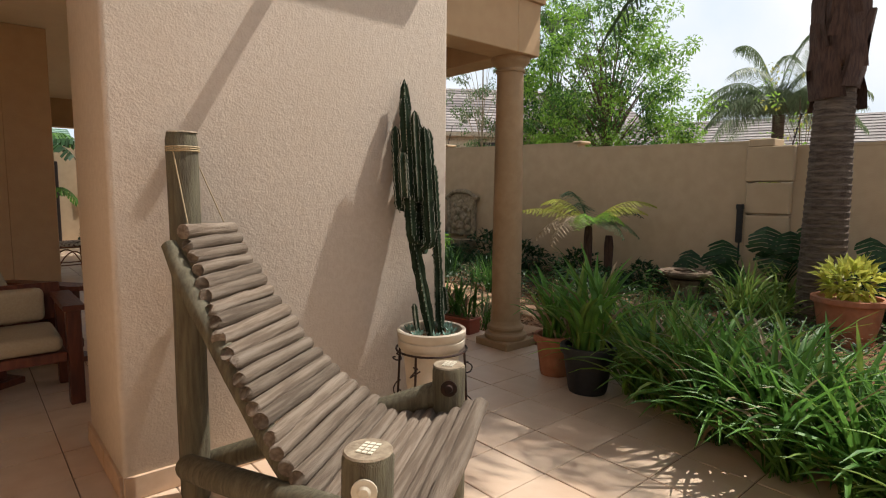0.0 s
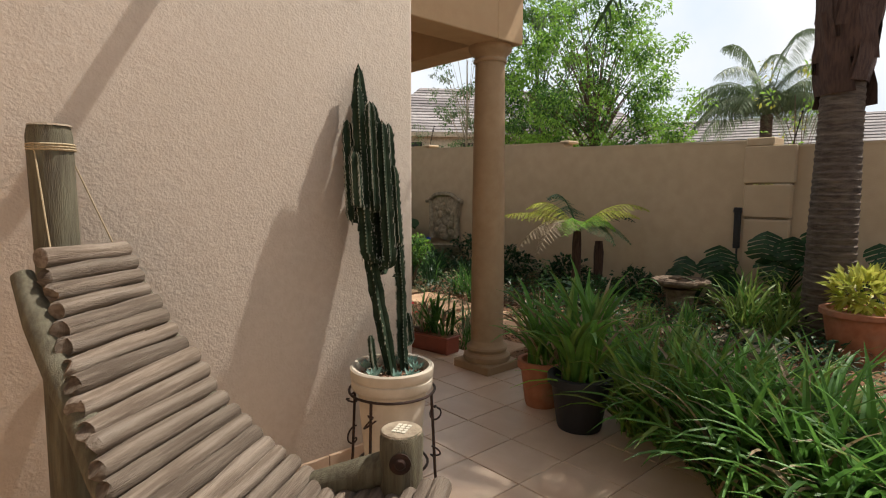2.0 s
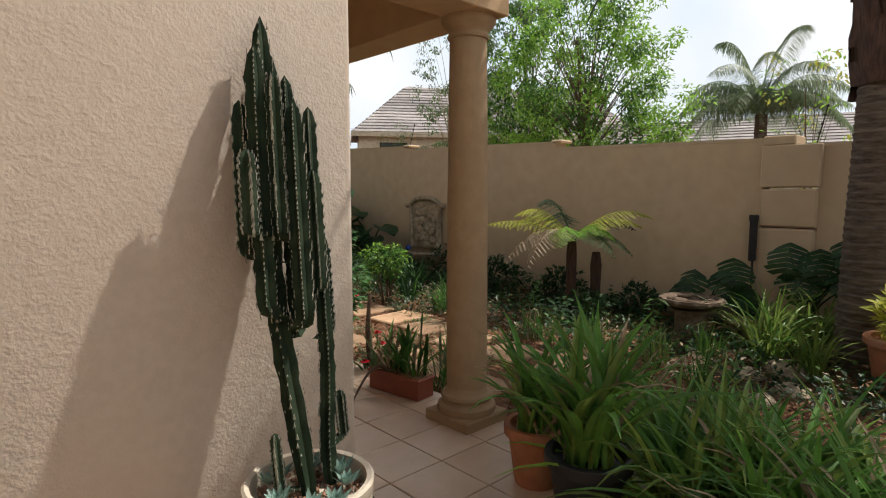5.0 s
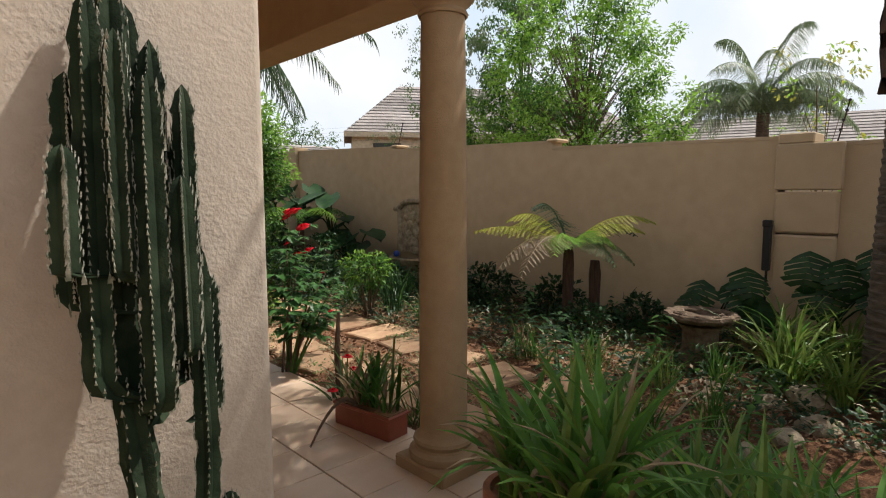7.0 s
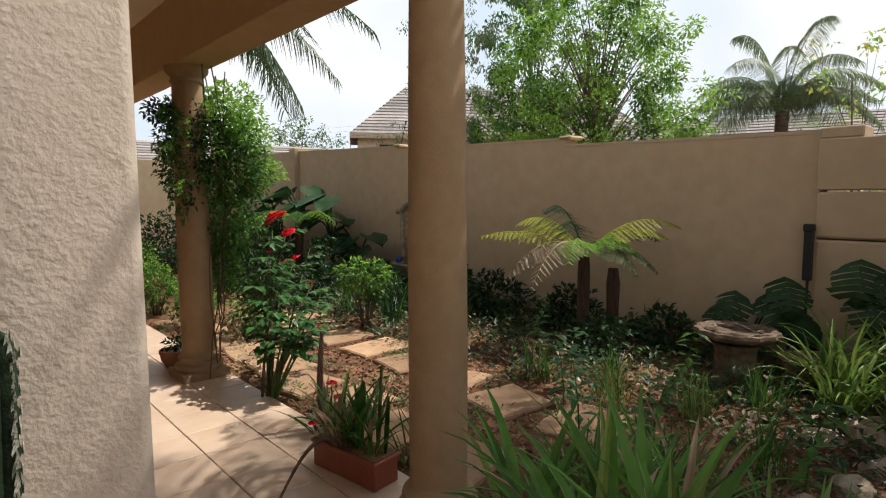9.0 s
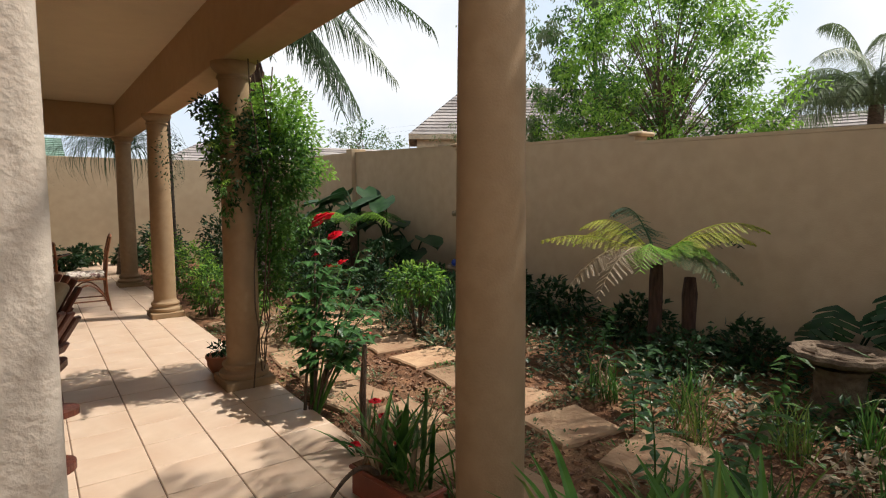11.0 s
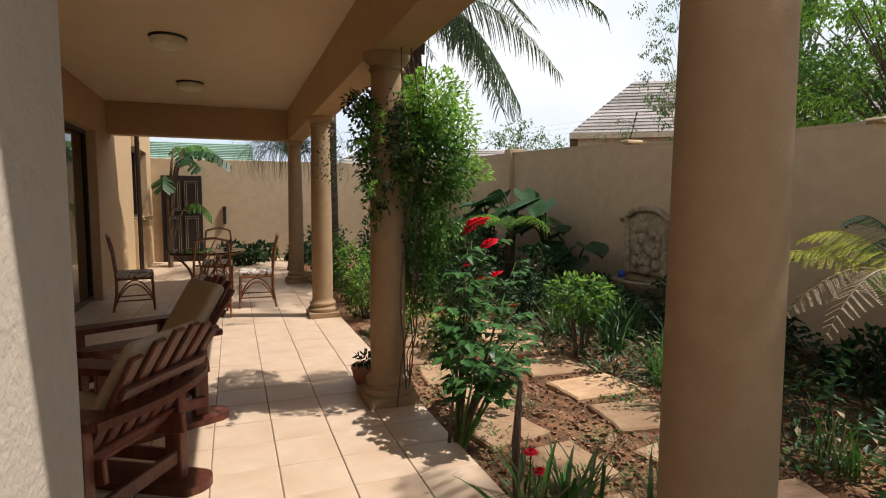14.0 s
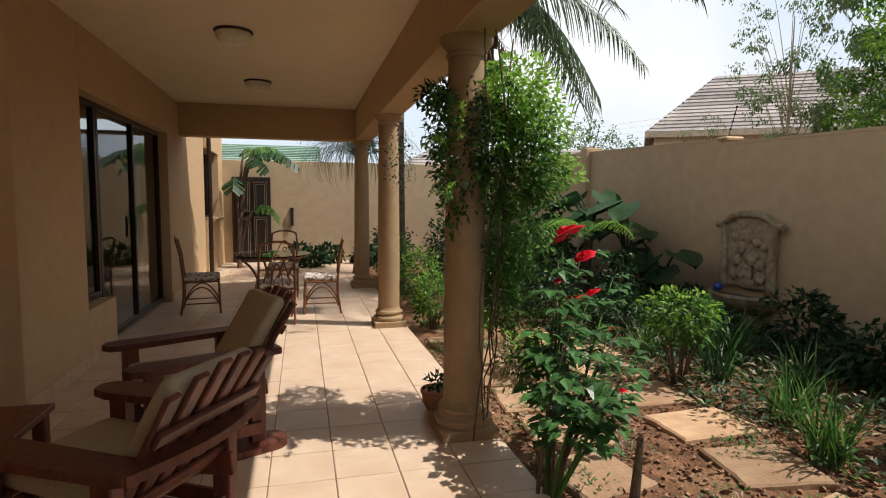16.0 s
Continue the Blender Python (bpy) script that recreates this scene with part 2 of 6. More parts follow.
class G:
    """Gathers vertices and faces for one mesh."""

    def __init__(self):
        self.V, self.F = [], []

    def add(self, V, F, m=None):
        o = len(self.V)
        self.V += [tuple(m @ Vector(v)) for v in V] if m is not None else [tuple(v) for v in V]
        self.F += [tuple(i + o for i in f) for f in F]
        return self

    def box(self, x0, x1, y0, y1, z0, z1, bev=0.0, m=None, seg=1):
        bm = bmesh.new()
        bmesh.ops.create_cube(bm, size=1)
        for v in bm.verts:
            v.co = Vector(((x0 + x1) / 2 + v.co.x * (x1 - x0), (y0 + y1) / 2 + v.co.y * (y1 - y0), (z0 + z1) / 2 + v.co.z * (z1 - z0)))
        if bev:
            bmesh.ops.bevel(bm, geom=bm.edges[:], offset=bev, segments=seg, affect="EDGES", profile=0.5)
        bm.verts.index_update()
        self.add([v.co.copy() for v in bm.verts], [[v.index for v in f.verts] for f in bm.faces], m)
        bm.free()
        return self

    def lathe(self, profile, seg=24, m=None, square=False, wob=None):
        """A turned shape from (radius, height) pairs, closed where the radius is 0."""
        V, F = [], []
        for r, z in profile:
            for i in range(seg):
                a = 2 * math.pi * i / seg
                k = r * (wob(a, z) if wob else 1)
                V.append((k * math.cos(a), k * math.sin(a), z))
        for j in range(len(profile) - 1):
            for i in range(seg):
                a, b = j * seg + i, j * seg + (i + 1) % seg
                F.append((a, b, b + seg, a + seg))
        return self.add(V, F, m)

    def tube(self, pts, radii, seg=8, cap=True):
        pts = [Vector(p) for p in pts]
        if not isinstance(radii, (list, tuple)):
            radii = [radii] * len(pts)
        V, F = [], []
        up = None
        for i, p in enumerate(pts):
            d = (pts[min(i + 1, len(pts) - 1)] - pts[max(i - 1, 0)]).normalized()
            if up is None:
                up = d.orthogonal().normalized()
            up = (up - d * up.dot(d))
            up = up.normalized() if up.length > 1e-5 else d.orthogonal().normalized()
            side = d.cross(up)
            for k in range(seg):
                a = 2 * math.pi * k / seg
                V.append(p + (up * math.cos(a) + side * math.sin(a)) * radii[i])
        for j in range(len(pts) - 1):
            for k in range(seg):
                a, b = j * seg + k, j * seg + (k + 1) % seg
                F.append((a, b, b + seg, a + seg))
        if cap:
            F.append(tuple(range(seg))[::-1])
            F.append(tuple((len(pts) - 1) * seg + k for k in range(seg)))
        return self.add(V, F)

    def mesh(self, name, mat, smooth=False):
        me = bpy.data.meshes.new(name)
        me.from_pydata(self.V, [], self.F)
        me.materials.append(mat)
        me.update()
        if smooth:
            me.shade_smooth()
            me.set_sharp_from_angle(angle=radians(40))
        return me


def thing(name, m, label, category, group="", kind=""):
    ob = new(name)
    ob.empty_display_size = 0.1
    ob.matrix_world = m
    return tagged(ob, label, category, group, kind)


def part(name, g, mat, parent=None, label="", smooth=False, m=None):
    ob = new(name, g if isinstance(g, bpy.types.Mesh) else g.mesh(name, mat, smooth))
    ob.parent = parent
    if m is not None:
        ob.matrix_basis = m
    return tagged(ob, label)


def structure(name, g, mat, label, category, smooth=False):
    return tagged(part(name, g, mat, None, "", smooth), label, category, "", "structure")


R = random.Random(7)


def bez(a, b, c, n):
    a, b, c = Vector(a), Vector(b), Vector(c)
    return [a * (1 - t) ** 2 + b * 2 * t * (1 - t) + c * t * t for t in [i / n for i in range(n + 1)]]


def blade(g, base, head, lean, length, width, droop, n=5, fold=0.25, tip=0.05):
    """A strap leaf: heads off at angle head, leaning outward and drooping."""
    p = Vector(base)
    el = lean
    V, F = [], []
    side = Vector((-math.sin(head), math.cos(head), 0))
    for i in range(n + 1):
        t = i / n
        w = width * (0.55 + 0.9 * t) if t < 0.4 else width * (0.91 * (1 - ((t - 0.4) / 0.6) ** 2) + tip)
        out = Vector((math.cos(head) * math.cos(el), math.sin(head) * math.cos(el), math.sin(el)))
        nrm = side.cross(out)
        V += [p - side * w / 2 - nrm * w * fold, p, p + side * w / 2 - nrm * w * fold]
        if i < n:
            a = 3 * i
            F += [(a, a + 1, a + 4, a + 3), (a + 1, a + 2, a + 5, a + 4)]
        p = p + out * length / n
        el -= droop / n * (0.5 + t)
    g.add(V, F)


def leaf(g, p, way, up, length, width, bend=0.15, n=2):
    """One small leaf: a pointed, slightly folded shape from p along way."""
    way = Vector(way).normalized()
    side = way.cross(Vector(up))
    side = side.normalized() if side.length > 1e-4 else way.orthogonal().normalized()
    nr = side.cross(way)
    p = Vector(p)
    V = [p, p + way * length * 0.45 + side * width / 2 + nr * width * 0.12, p + way * length - nr * length * bend,
         p + way * length * 0.45 - side * width / 2 + nr * width * 0.12, p + way * length * 0.5 - nr * width * 0.05]
    g.add(V, [(0, 1, 4), (1, 2, 4), (4, 2, 3), (0, 4, 3)])


def cloud(g, centre, radii, count, size, rnd, droop=0.0, width=0.5, shell=0.55, gaps=0.0):
    """Leaves spread through an uneven ellipsoid."""
    c = Vector(centre)
    done = 0
    tries = 0
    while done < count and tries < count * 6:
        tries += 1
        d = Vector((rnd.gauss(0, 1), rnd.gauss(0, 1), rnd.gauss(0, 1))).normalized()
        r = shell + (1 - shell) * rnd.random() ** 0.5
        r *= 0.78 + 0.32 * noise.noise(d * 2.3 + c)
        p = c + Vector((d.x * radii[0], d.y * radii[1], d.z * radii[2])) * r
        if gaps and noise.noise(p * 1.7 / max(radii)) < gaps - 0.5:
            continue
        way = (d + Vector((rnd.uniform(-1, 1), rnd.uniform(-1, 1), rnd.uniform(-1, 1) - droop))).normalized()
        leaf(g, p, way, Vector((rnd.uniform(-1, 1), rnd.uniform(-1, 1), 1)), size * rnd.uniform(0.6, 1.25), size * width * rnd.uniform(0.7, 1.2))
        done += 1


def pinnate(g, stem, pts, length, width, n, rnd, droop=0.3, taper=True, up=Vector((0, 0, 1))):
    """Leaflets on both sides along a curved rib."""
    pts = [Vector(p) for p in pts]
    m = len(pts) - 1
    for i in range(n):
        t = (i + 0.5) / n
        k = min(int(t * m), m - 1)
        u = t * m - k
        p = pts[k].lerp(pts[k + 1], u)
        d = (pts[k + 1] - pts[k]).normalized()
        s = d.cross(up)
        s = s.normalized() if s.length > 1e-4 else d.orthogonal().normalized()
        l = length * (math.sin(math.pi * min(0.97, 0.12 + 0.85 * t)) ** 0.7 if taper else 1) * rnd.uniform(0.85, 1.1)
        for q in (-1, 1):
            way = s * q + d * 0.55 - Vector((0, 0, droop * rnd.uniform(0.6, 1.4)))
            leaf(g, p, way, up, l, width, 0.2)


# ---- the floor, walls and roof ----
def ring_wall(name, x0, x1, y0, y1, z0, z1, mat, label, bev=0.0):
    return structure(name, G().box(x0, x1, y0, y1, z0, z1, bev, seg=3 if bev > 0.02 else 1), mat, label, "wall", smooth=bev > 0.02)


GZ = -0.09
CEIL = 2.95
ground = G()
ground.add([(-400, -400, GZ - 0.02), (400, -400, GZ - 0.02), (400, 400, GZ - 0.02), (-400, 400, GZ - 0.02)], [(0, 1, 2, 3)])
structure("ground", ground, SOIL, "red brown soil ground reaching to the horizon", "ground")
bed = G()
nx, ny = 58, 190
V = []
for j in range(ny + 1):
    for i in range(nx + 1):
        x, y = 1.0 + 4.1 * i / nx, -5.0 + 19.2 * j / ny
        V.append((x, y, GZ + 0.02 + 0.028 * noise.noise((x * 3, y * 3, 0)) + 0.018 * noise.noise((x * 11, y * 11, 3)) + 0.05 * max(0, (x - 3) / 2)))
bed.add(V, [(j * (nx + 1) + i, j * (nx + 1) + i + 1, (j + 1) * (nx + 1) + i + 1, (j + 1) * (nx + 1) + i) for j in range(ny) for i in range(nx)])
structure("garden_bed", bed, SOIL, "uneven red brown soil of the planted garden bed", "ground", True)

slab = G().box(-5.2, 1.04, -6.0, 14.1, -0.30, -0.006)
floor = structure("floor", slab, GROUT, "veranda floor with dark grout between large square tiles", "floor")

# fin wall between the veranda and the outer patio
ring_wall("wall_fin", -2.262, -0.428, 0.004, 0.79, -0.006, 3.12, PLASTER, "rough textured beige plaster wall end in grazing sun", 0.025)
ring_wall("wall_house", -2.35, -1.95, 4.46, 5.66, 0, CEIL, SMOOTH, "tan plaster house wall beside the sliding door", 0.006)
ring_wall("wall_under_window", -2.25, -1.95, 5.66, 6.39, 0, 0.50, SMOOTH, "low tan plaster wall under the narrow window")
ring_wall("wall_over_door", -2.35, -1.95, 5.66, 8.87, 2.40, CEIL, SMOOTH, "tan plaster lintel over the sliding door")
ring_wall("wall_pier", -2.35, -1.95, 8.87, 11.85, 0, CEIL, SMOOTH, "tan plaster pier past the sliding door", 0.006)
ring_wall("wall_court", -2.35, -1.90, 13.40, 14.1, 0, 3.2, SMOOTH, "tan plaster house wall in the rear courtyard")
ring_wall("wall_court_low", -2.35, -1.90, 11.85, 13.40, 0, 1.06, SMOOTH, "tan plaster wall under the courtyard window")
ring_wall("wall_court_high", -2.35, -1.90, 11.85, 13.40, 2.45, 3.2, SMOOTH, "tan plaster wall over the courtyard window")
ring_wall("wall_recess", -5.2, -2.35, 4.46, 4.76, 0, CEIL, SMOOTH, "shaded brown plaster wall of the recess")
ring_wall("wall_west", -5.5, -5.2, -6.0, 14.1, 0, 3.2, SMOOTH, "plain tan house wall closing the west side")
ring_wall("wall_south", -5.5, 5.3, -6.3, -6.0, 0, 2.6, BOUNDARY, "plain tan wall closing the south side")
# end wall and ceiling added to shut sky light out of the room
ring_wall("wall_room_end", -4.9, -2.35, 13.9, 14.1, 0, CEIL, DARKROOM, "end wall added behind the glass, dimness put into its colour")
structure("room_ceiling", G().box(-5.2, -1.96, 10.03, 14.1, 3.2, 3.3), CEILING, "plain ceiling added over the room behind the glass", "ceiling")
ring_wall("wall_room_back", -5.2, -4.9, 4.76, 14.1, 0, CEIL, DARKROOM, "room wall behind the glass, dimness put into its colour")

# beams, ceiling, roof
structure("ceiling", G().box(-5.2, 0.735, 0.3, 9.65, CEIL, CEIL + 0.1), CEILING, "flat cream painted veranda ceiling", "ceiling")
structure("beam_edge", G().box(0.73, 1.0, 0.48, 9.93, 2.455, 3.07, 0.006), SMOOTH, "tan plaster edge beam over the columns", "beam")
structure("beam_end", G().box(-1.95, 0.73, 9.65, 9.93, 2.45, 3.07, 0.006), SMOOTH, "tan plaster beam across the veranda end", "beam")
structure("beam_entry", G().box(-0.428, 0.73, 0.48, 0.76, 2.455, CEIL - 0.004, 0.006), SMOOTH, "tan plaster beam from wall to column", "beam")
cornice = G()
for k, (o, z0, z1) in enumerate(((0.03, 2.87, 2.93), (0.07, 2.93, 2.99), (0.11, 2.99, 3.11))):
    cornice.box(1.0 - 0.02, 1.0 + o, 0.48 - o, 9.9, z0, z1, 0.004)
    cornice.box(-0.35, 1.0 - 0.02, 0.48 - o, 0.48 + 0.02, z0, z1, 0.004)
structure("cornice", cornice, SMOOTH, "stepped plaster cornice along the beam", "trim")
# out of view; sized to drop its shadow along the wall top
structure("roof_overhang", G().box(-1.13, -0.35, -0.142, 0.06, 2.955, 3.12, 0.01), SMOOTH, "short plaster roof overhang over the wall end", "roof")
structure("roof_slab", G().box(-5.4, 1.06, 0.16, 10.03, 3.12, 3.32), SMOOTH, "flat roof slab over the veranda", "roof")
# unseen rod, placed to cast the slanting shadow on the wall end
structure("roof_bracket", G().tube([(-1.31, 0.04, 2.70), (-1.31, -0.30, 2.70)], 0.035, 10), BARK, "unseen round rod jutting from the wall, placed for its shadow", "bracket")

# boundary walls, stepping up along the garden
def sloped(x0, x1, y0, y1, a0, a1, b0, b1):
    """A slab between two y, its underside going from a0 to a1 and its top from b0 to b1."""
    V = [(x0, y0, a0), (x1, y0, a0), (x1, y1, a1), (x0, y1, a1), (x0, y0, b0), (x1, y0, b0), (x1, y1, b1), (x0, y1, b1)]
    return G().add(V, [(3, 2, 1, 0), (4, 5, 6, 7), (0, 1, 5, 4), (1, 2, 6, 5), (2, 3, 7, 6), (3, 0, 4, 7)])


for k, (y0, y1, z0, z1) in enumerate(((-6.0, -0.185, 1.91, 1.93), (0.335, 3.03, 2.015, 2.075), (3.03, 6.36, 2.16, 2.235), (6.36, 9.72, 2.29, 2.40), (9.95, 14.4, 2.41, 2.48))):
    w = structure("wall_east_%d" % (k + 1), sloped(5.07, 5.30, y0, y1, -0.3, -0.3, z0 - 0.035, z1 - 0.035), BOUNDARY, "tan plastered garden boundary wall, stepped in height", "wall")
    part("coping", sloped(5.064, 5.306, y0 + 0.002, y1 - 0.002, z0 - 0.034, z1 - 0.034, z0, z1), BOUNDARY, w, "worn plaster coping")
    if k in (2, 3):
        part("coping_block", G().box(5.04, 5.33, y0 - 0.10, y0 + 0.08, z0 - 0.025, z0 + 0.022, 0.02), BOUNDARY, w)
structure("wall_north", G().box(-2.4, 5.07, 14.1, 14.35, -0.3, 2.39, 0.01), BOUNDARY, "tan plastered wall at the far courtyard end", "wall")
post = structure("wall_post", G().box(4.98, 5.32, 9.72, 9.95, -0.3, 2.47, 0.01), BOUNDARY, "square plastered post in the boundary wall", "post")
pier = structure("wall_pillar", G().box(5.0, 5.34, -0.185, 0.335, -0.3, 1.062, 0.02), BOUNDARY, "squared plaster pillar with a stepped cap", "pillar")
part("middle_block", G().box(4.995, 5.345, -0.19, 0.34, 1.075, 1.475, 0.02), BOUNDARY, pier)
part("upper_block", G().box(4.985, 5.35, -0.205, 0.345, 1.49, 1.93, 0.012), BOUNDARY, pier)
part("cap", G().box(5.0, 5.34, 0.03, 0.335, 1.932, 2.03, 0.012), BOUNDARY, pier)


def column(x, y, top):
    c = thing("column", pose(x, y, 0), "round tan stone column on a square moulded base", "column", "veranda columns", "structure")
    part("plinth", G().box(-0.187, 0.187, -0.187, 0.187, -0.005, 0.065, 0.008), COLUMN, c)
    base = [(0.0, 0.06), (0.178, 0.065), (0.186, 0.085), (0.183, 0.107), (0.168, 0.118), (0.156, 0.122), (0.15, 0.135), (0.156, 0.148), (0.163, 0.16), (0.158, 0.176), (0.142, 0.186), (0.132, 0.20), (0.126, 0.225), (0.0, 0.226)]
    part("base", G().lathe(base, 40), COLUMN, c, smooth=True)
    sh = [(0.1265, 0.22), (0.127, 0.8), (0.124, 1.3), (0.118, 1.9), (0.111, top - 0.12), (0.111, top - 0.10)]
    part("shaft", G().lathe(sh, 40), COLUMN, c, smooth=True)
    cap = [(0.0, top - 0.125), (0.122, top - 0.12), (0.127, top - 0.108), (0.122, top - 0.096), (0.115, top - 0.09), (0.118, top - 0.075), (0.14, top - 0.055), (0.158, top - 0.035), (0.163, top - 0.02), (0.163, top + 0.002), (0.0, top + 0.003)]
    part("capital", G().lathe(cap, 40), COLUMN, c, smooth=True)
    return c


for y in (0.685, 3.60, 6.76, 9.79):
    column(0.868 if y < 2 else 0.85, y, 2.455)

# ---- outer patio: pole chair, cactus, planters ----


def pole(name, a, b, r, parent, mat=POLE, ends=True, label=""):
    d = Vector(b) - Vector(a)
    pts = [Vector(a) + d * t + Vector((noise.noise(Vector(a) * 3 + Vector((t * 3, 0, 0))), noise.noise(Vector(b) * 3 + Vector((0, t * 3, 0))), 0)) * r * 0.12 for t in (0, 0.02, 0.25, 0.5, 0.75, 0.98, 1)]
    g = G().tube(pts, [r * 0.9, r, r * 1.02, r, r * 0.99, r, r * 0.9], 14)
    ob = part(name, g, mat, parent, label, smooth=True)
    return ob


def pole_chair():
    o = Vector((-1.64, -1.265, 0))
    root = thing("slatted_pole_chair", pose(*o), "weathered grey pole chair of round slats slung on twine", "chair")
    T, M = Vector((-1.955, -0.255, 0)) - o, Vector((-1.64, -1.265, 0)) - o
    v = Vector((0.80, 0.60, 0))
    back = Vector((-2.012, -0.15, 0)) - o
    p = pole("rear_post", back + Vector((0, 0, 0)), back + Vector((0, 0, 1.575)), 0.063, root, label="greenish treated rear post")
    part("post_top", G().lathe([(0.0, 0.0), (0.062, 0.0), (0.057, 0.006), (0.0, 0.007)], 14, pose(*(back + Vector((0, 0, 1.574))))), ENDGRAIN, p)
    binding = G()
    for k in range(3):
        binding.lathe([(0.064, 1.497 + k * 0.008), (0.068, 1.501 + k * 0.008), (0.064, 1.505 + k * 0.008)], 18, pose(*back))
    part("twine_binding", binding, ROPE, p)
    f1, f2 = Vector((-1.987, -1.485, 0)) - o, Vector((-1.295, -1.005, 0)) - o
    for k, (f, h) in enumerate(((f1, 0.70), (f2, 0.66))):
        q = pole("front_post", f, f + Vector((0, 0, h)), 0.066, root)
        part("post_top", G().lathe([(0.0, 0.0), (0.064, 0.0), (0.06, 0.005), (0.0, 0.006)], 16, pose(*(f + Vector((0, 0, h - 0.001))))), ENDGRAIN, q, "pale cut post end")
        bolt = G().lathe([(0.0, 0.0), (0.032, 0.0), (0.032, 0.006), (0.018, 0.008), (0.012, 0.014), (0.0, 0.015)], 16, look(f + Vector((-0.045, -0.052, h - 0.07)), f + Vector((0.3, 0.35, h - 0.07))) @ pose(0, 0, 0.0))
        part("bolt", bolt, IRON if k else OPAL, q, "pale bolt cap" if not k else "dark bolt head")
        plate = G()
        for i in range(4):
            for j in range(3):
                plate.box(-0.03 + 0.016 * i, -0.018 + 0.016 * i, -0.024 + 0.016 * j, -0.012 + 0.016 * j, 0, 0.002, 0, pose(f.x, f.y, h + 0.006, 0, 0, 30))
        part("tag", plate, OPAL, q, "small pale printed tag")
    pole("side_rail", back + Vector((-0.10, -0.22, 0.26)), f1 + Vector((0, 0.0, 0.50)), 0.05, root)
    pole("side_rail", back + Vector((0.07, 0.0, 0.14)), f2 + Vector((0, 0, 0.56)), 0.05, root)
    pole("foot_rail", f1 + Vector((0.05, 0.04, 0.18)), f2 + Vector((-0.05, -0.04, 0.18)), 0.04, root)
    # two bowed side poles below the slats
    def prof(s):
        z = 1.19 - 1.62 * s + 0.85 * s * s + 0.30 * max(0, s - 0.7) ** 1.4
        return T.lerp(M, s) + Vector((0, 0, max(z, 0.40)))
    def half(s):
        return 0.155 + 0.255 * min(1, s * 1.12)
    for q in (-1, 1):
        pts, rr = [], []
        for i in range(15):
            s = i / 14 * 1.12
            c = prof(s)
            pts.append(c + v * q * (half(s) * 0.86 + 0.05 * max(0, 1 - s * 2.5)) + Vector((0.0, 0.0, -0.056)) + Vector((-0.02, 0.05, 0.0)) * max(0, 0.25 - s) * 4)
            rr.append(0.042 - 0.006 * s)
        rr[0] *= 0.7
        part("side_pole", G().tube(pts, rr, 12), POLE, root, smooth=True)
    # slats, evenly along the curve
    pts = [prof(1.15 * i / 200) for i in range(201)]
    acc, s_at = 0.0, []
    for i in range(1, 201):
        acc += (pts[i] - pts[i - 1]).length
        while acc > len(s_at) * 0.0565:
            s_at.append(1.15 * i / 200)
    rr = random.Random(5)
    for k, s in enumerate(s_at):
        c, h, r = prof(s), half(s) * rr.uniform(0.97, 1.03), rr.uniform(0.0255, 0.031)
        g = G()
        ax = []
        for t in (-1, -0.985, -0.5, 0, 0.5, 0.985, 1):
            ax.append(Vector((t * h, rr.uniform(-0.003, 0.003), rr.uniform(-0.003, 0.003))))
        g.tube(ax, [r * 0.82, r, r * rr.uniform(0.94, 1.06), r * rr.uniform(0.94, 1.06), r * rr.uniform(0.95, 1.05), r, r * 0.82], 12)
        part("slat", g, LOG, root, "", smooth=True, m=pose(*c, rr.uniform(0, 360), rr.uniform(-1.3, 1.3), math.degrees(math.atan2(v.y, v.x)) + rr.uniform(-1.2, 1.2)))
    for q in (-1, 1):
        a = back + Vector((0, 0, 1.505))
        b = prof(0) + v * q * 0.12
        part("twine", G().tube([a + v * q * 0.06, b], 0.0025, 6), ROPE, root)


pole_chair()


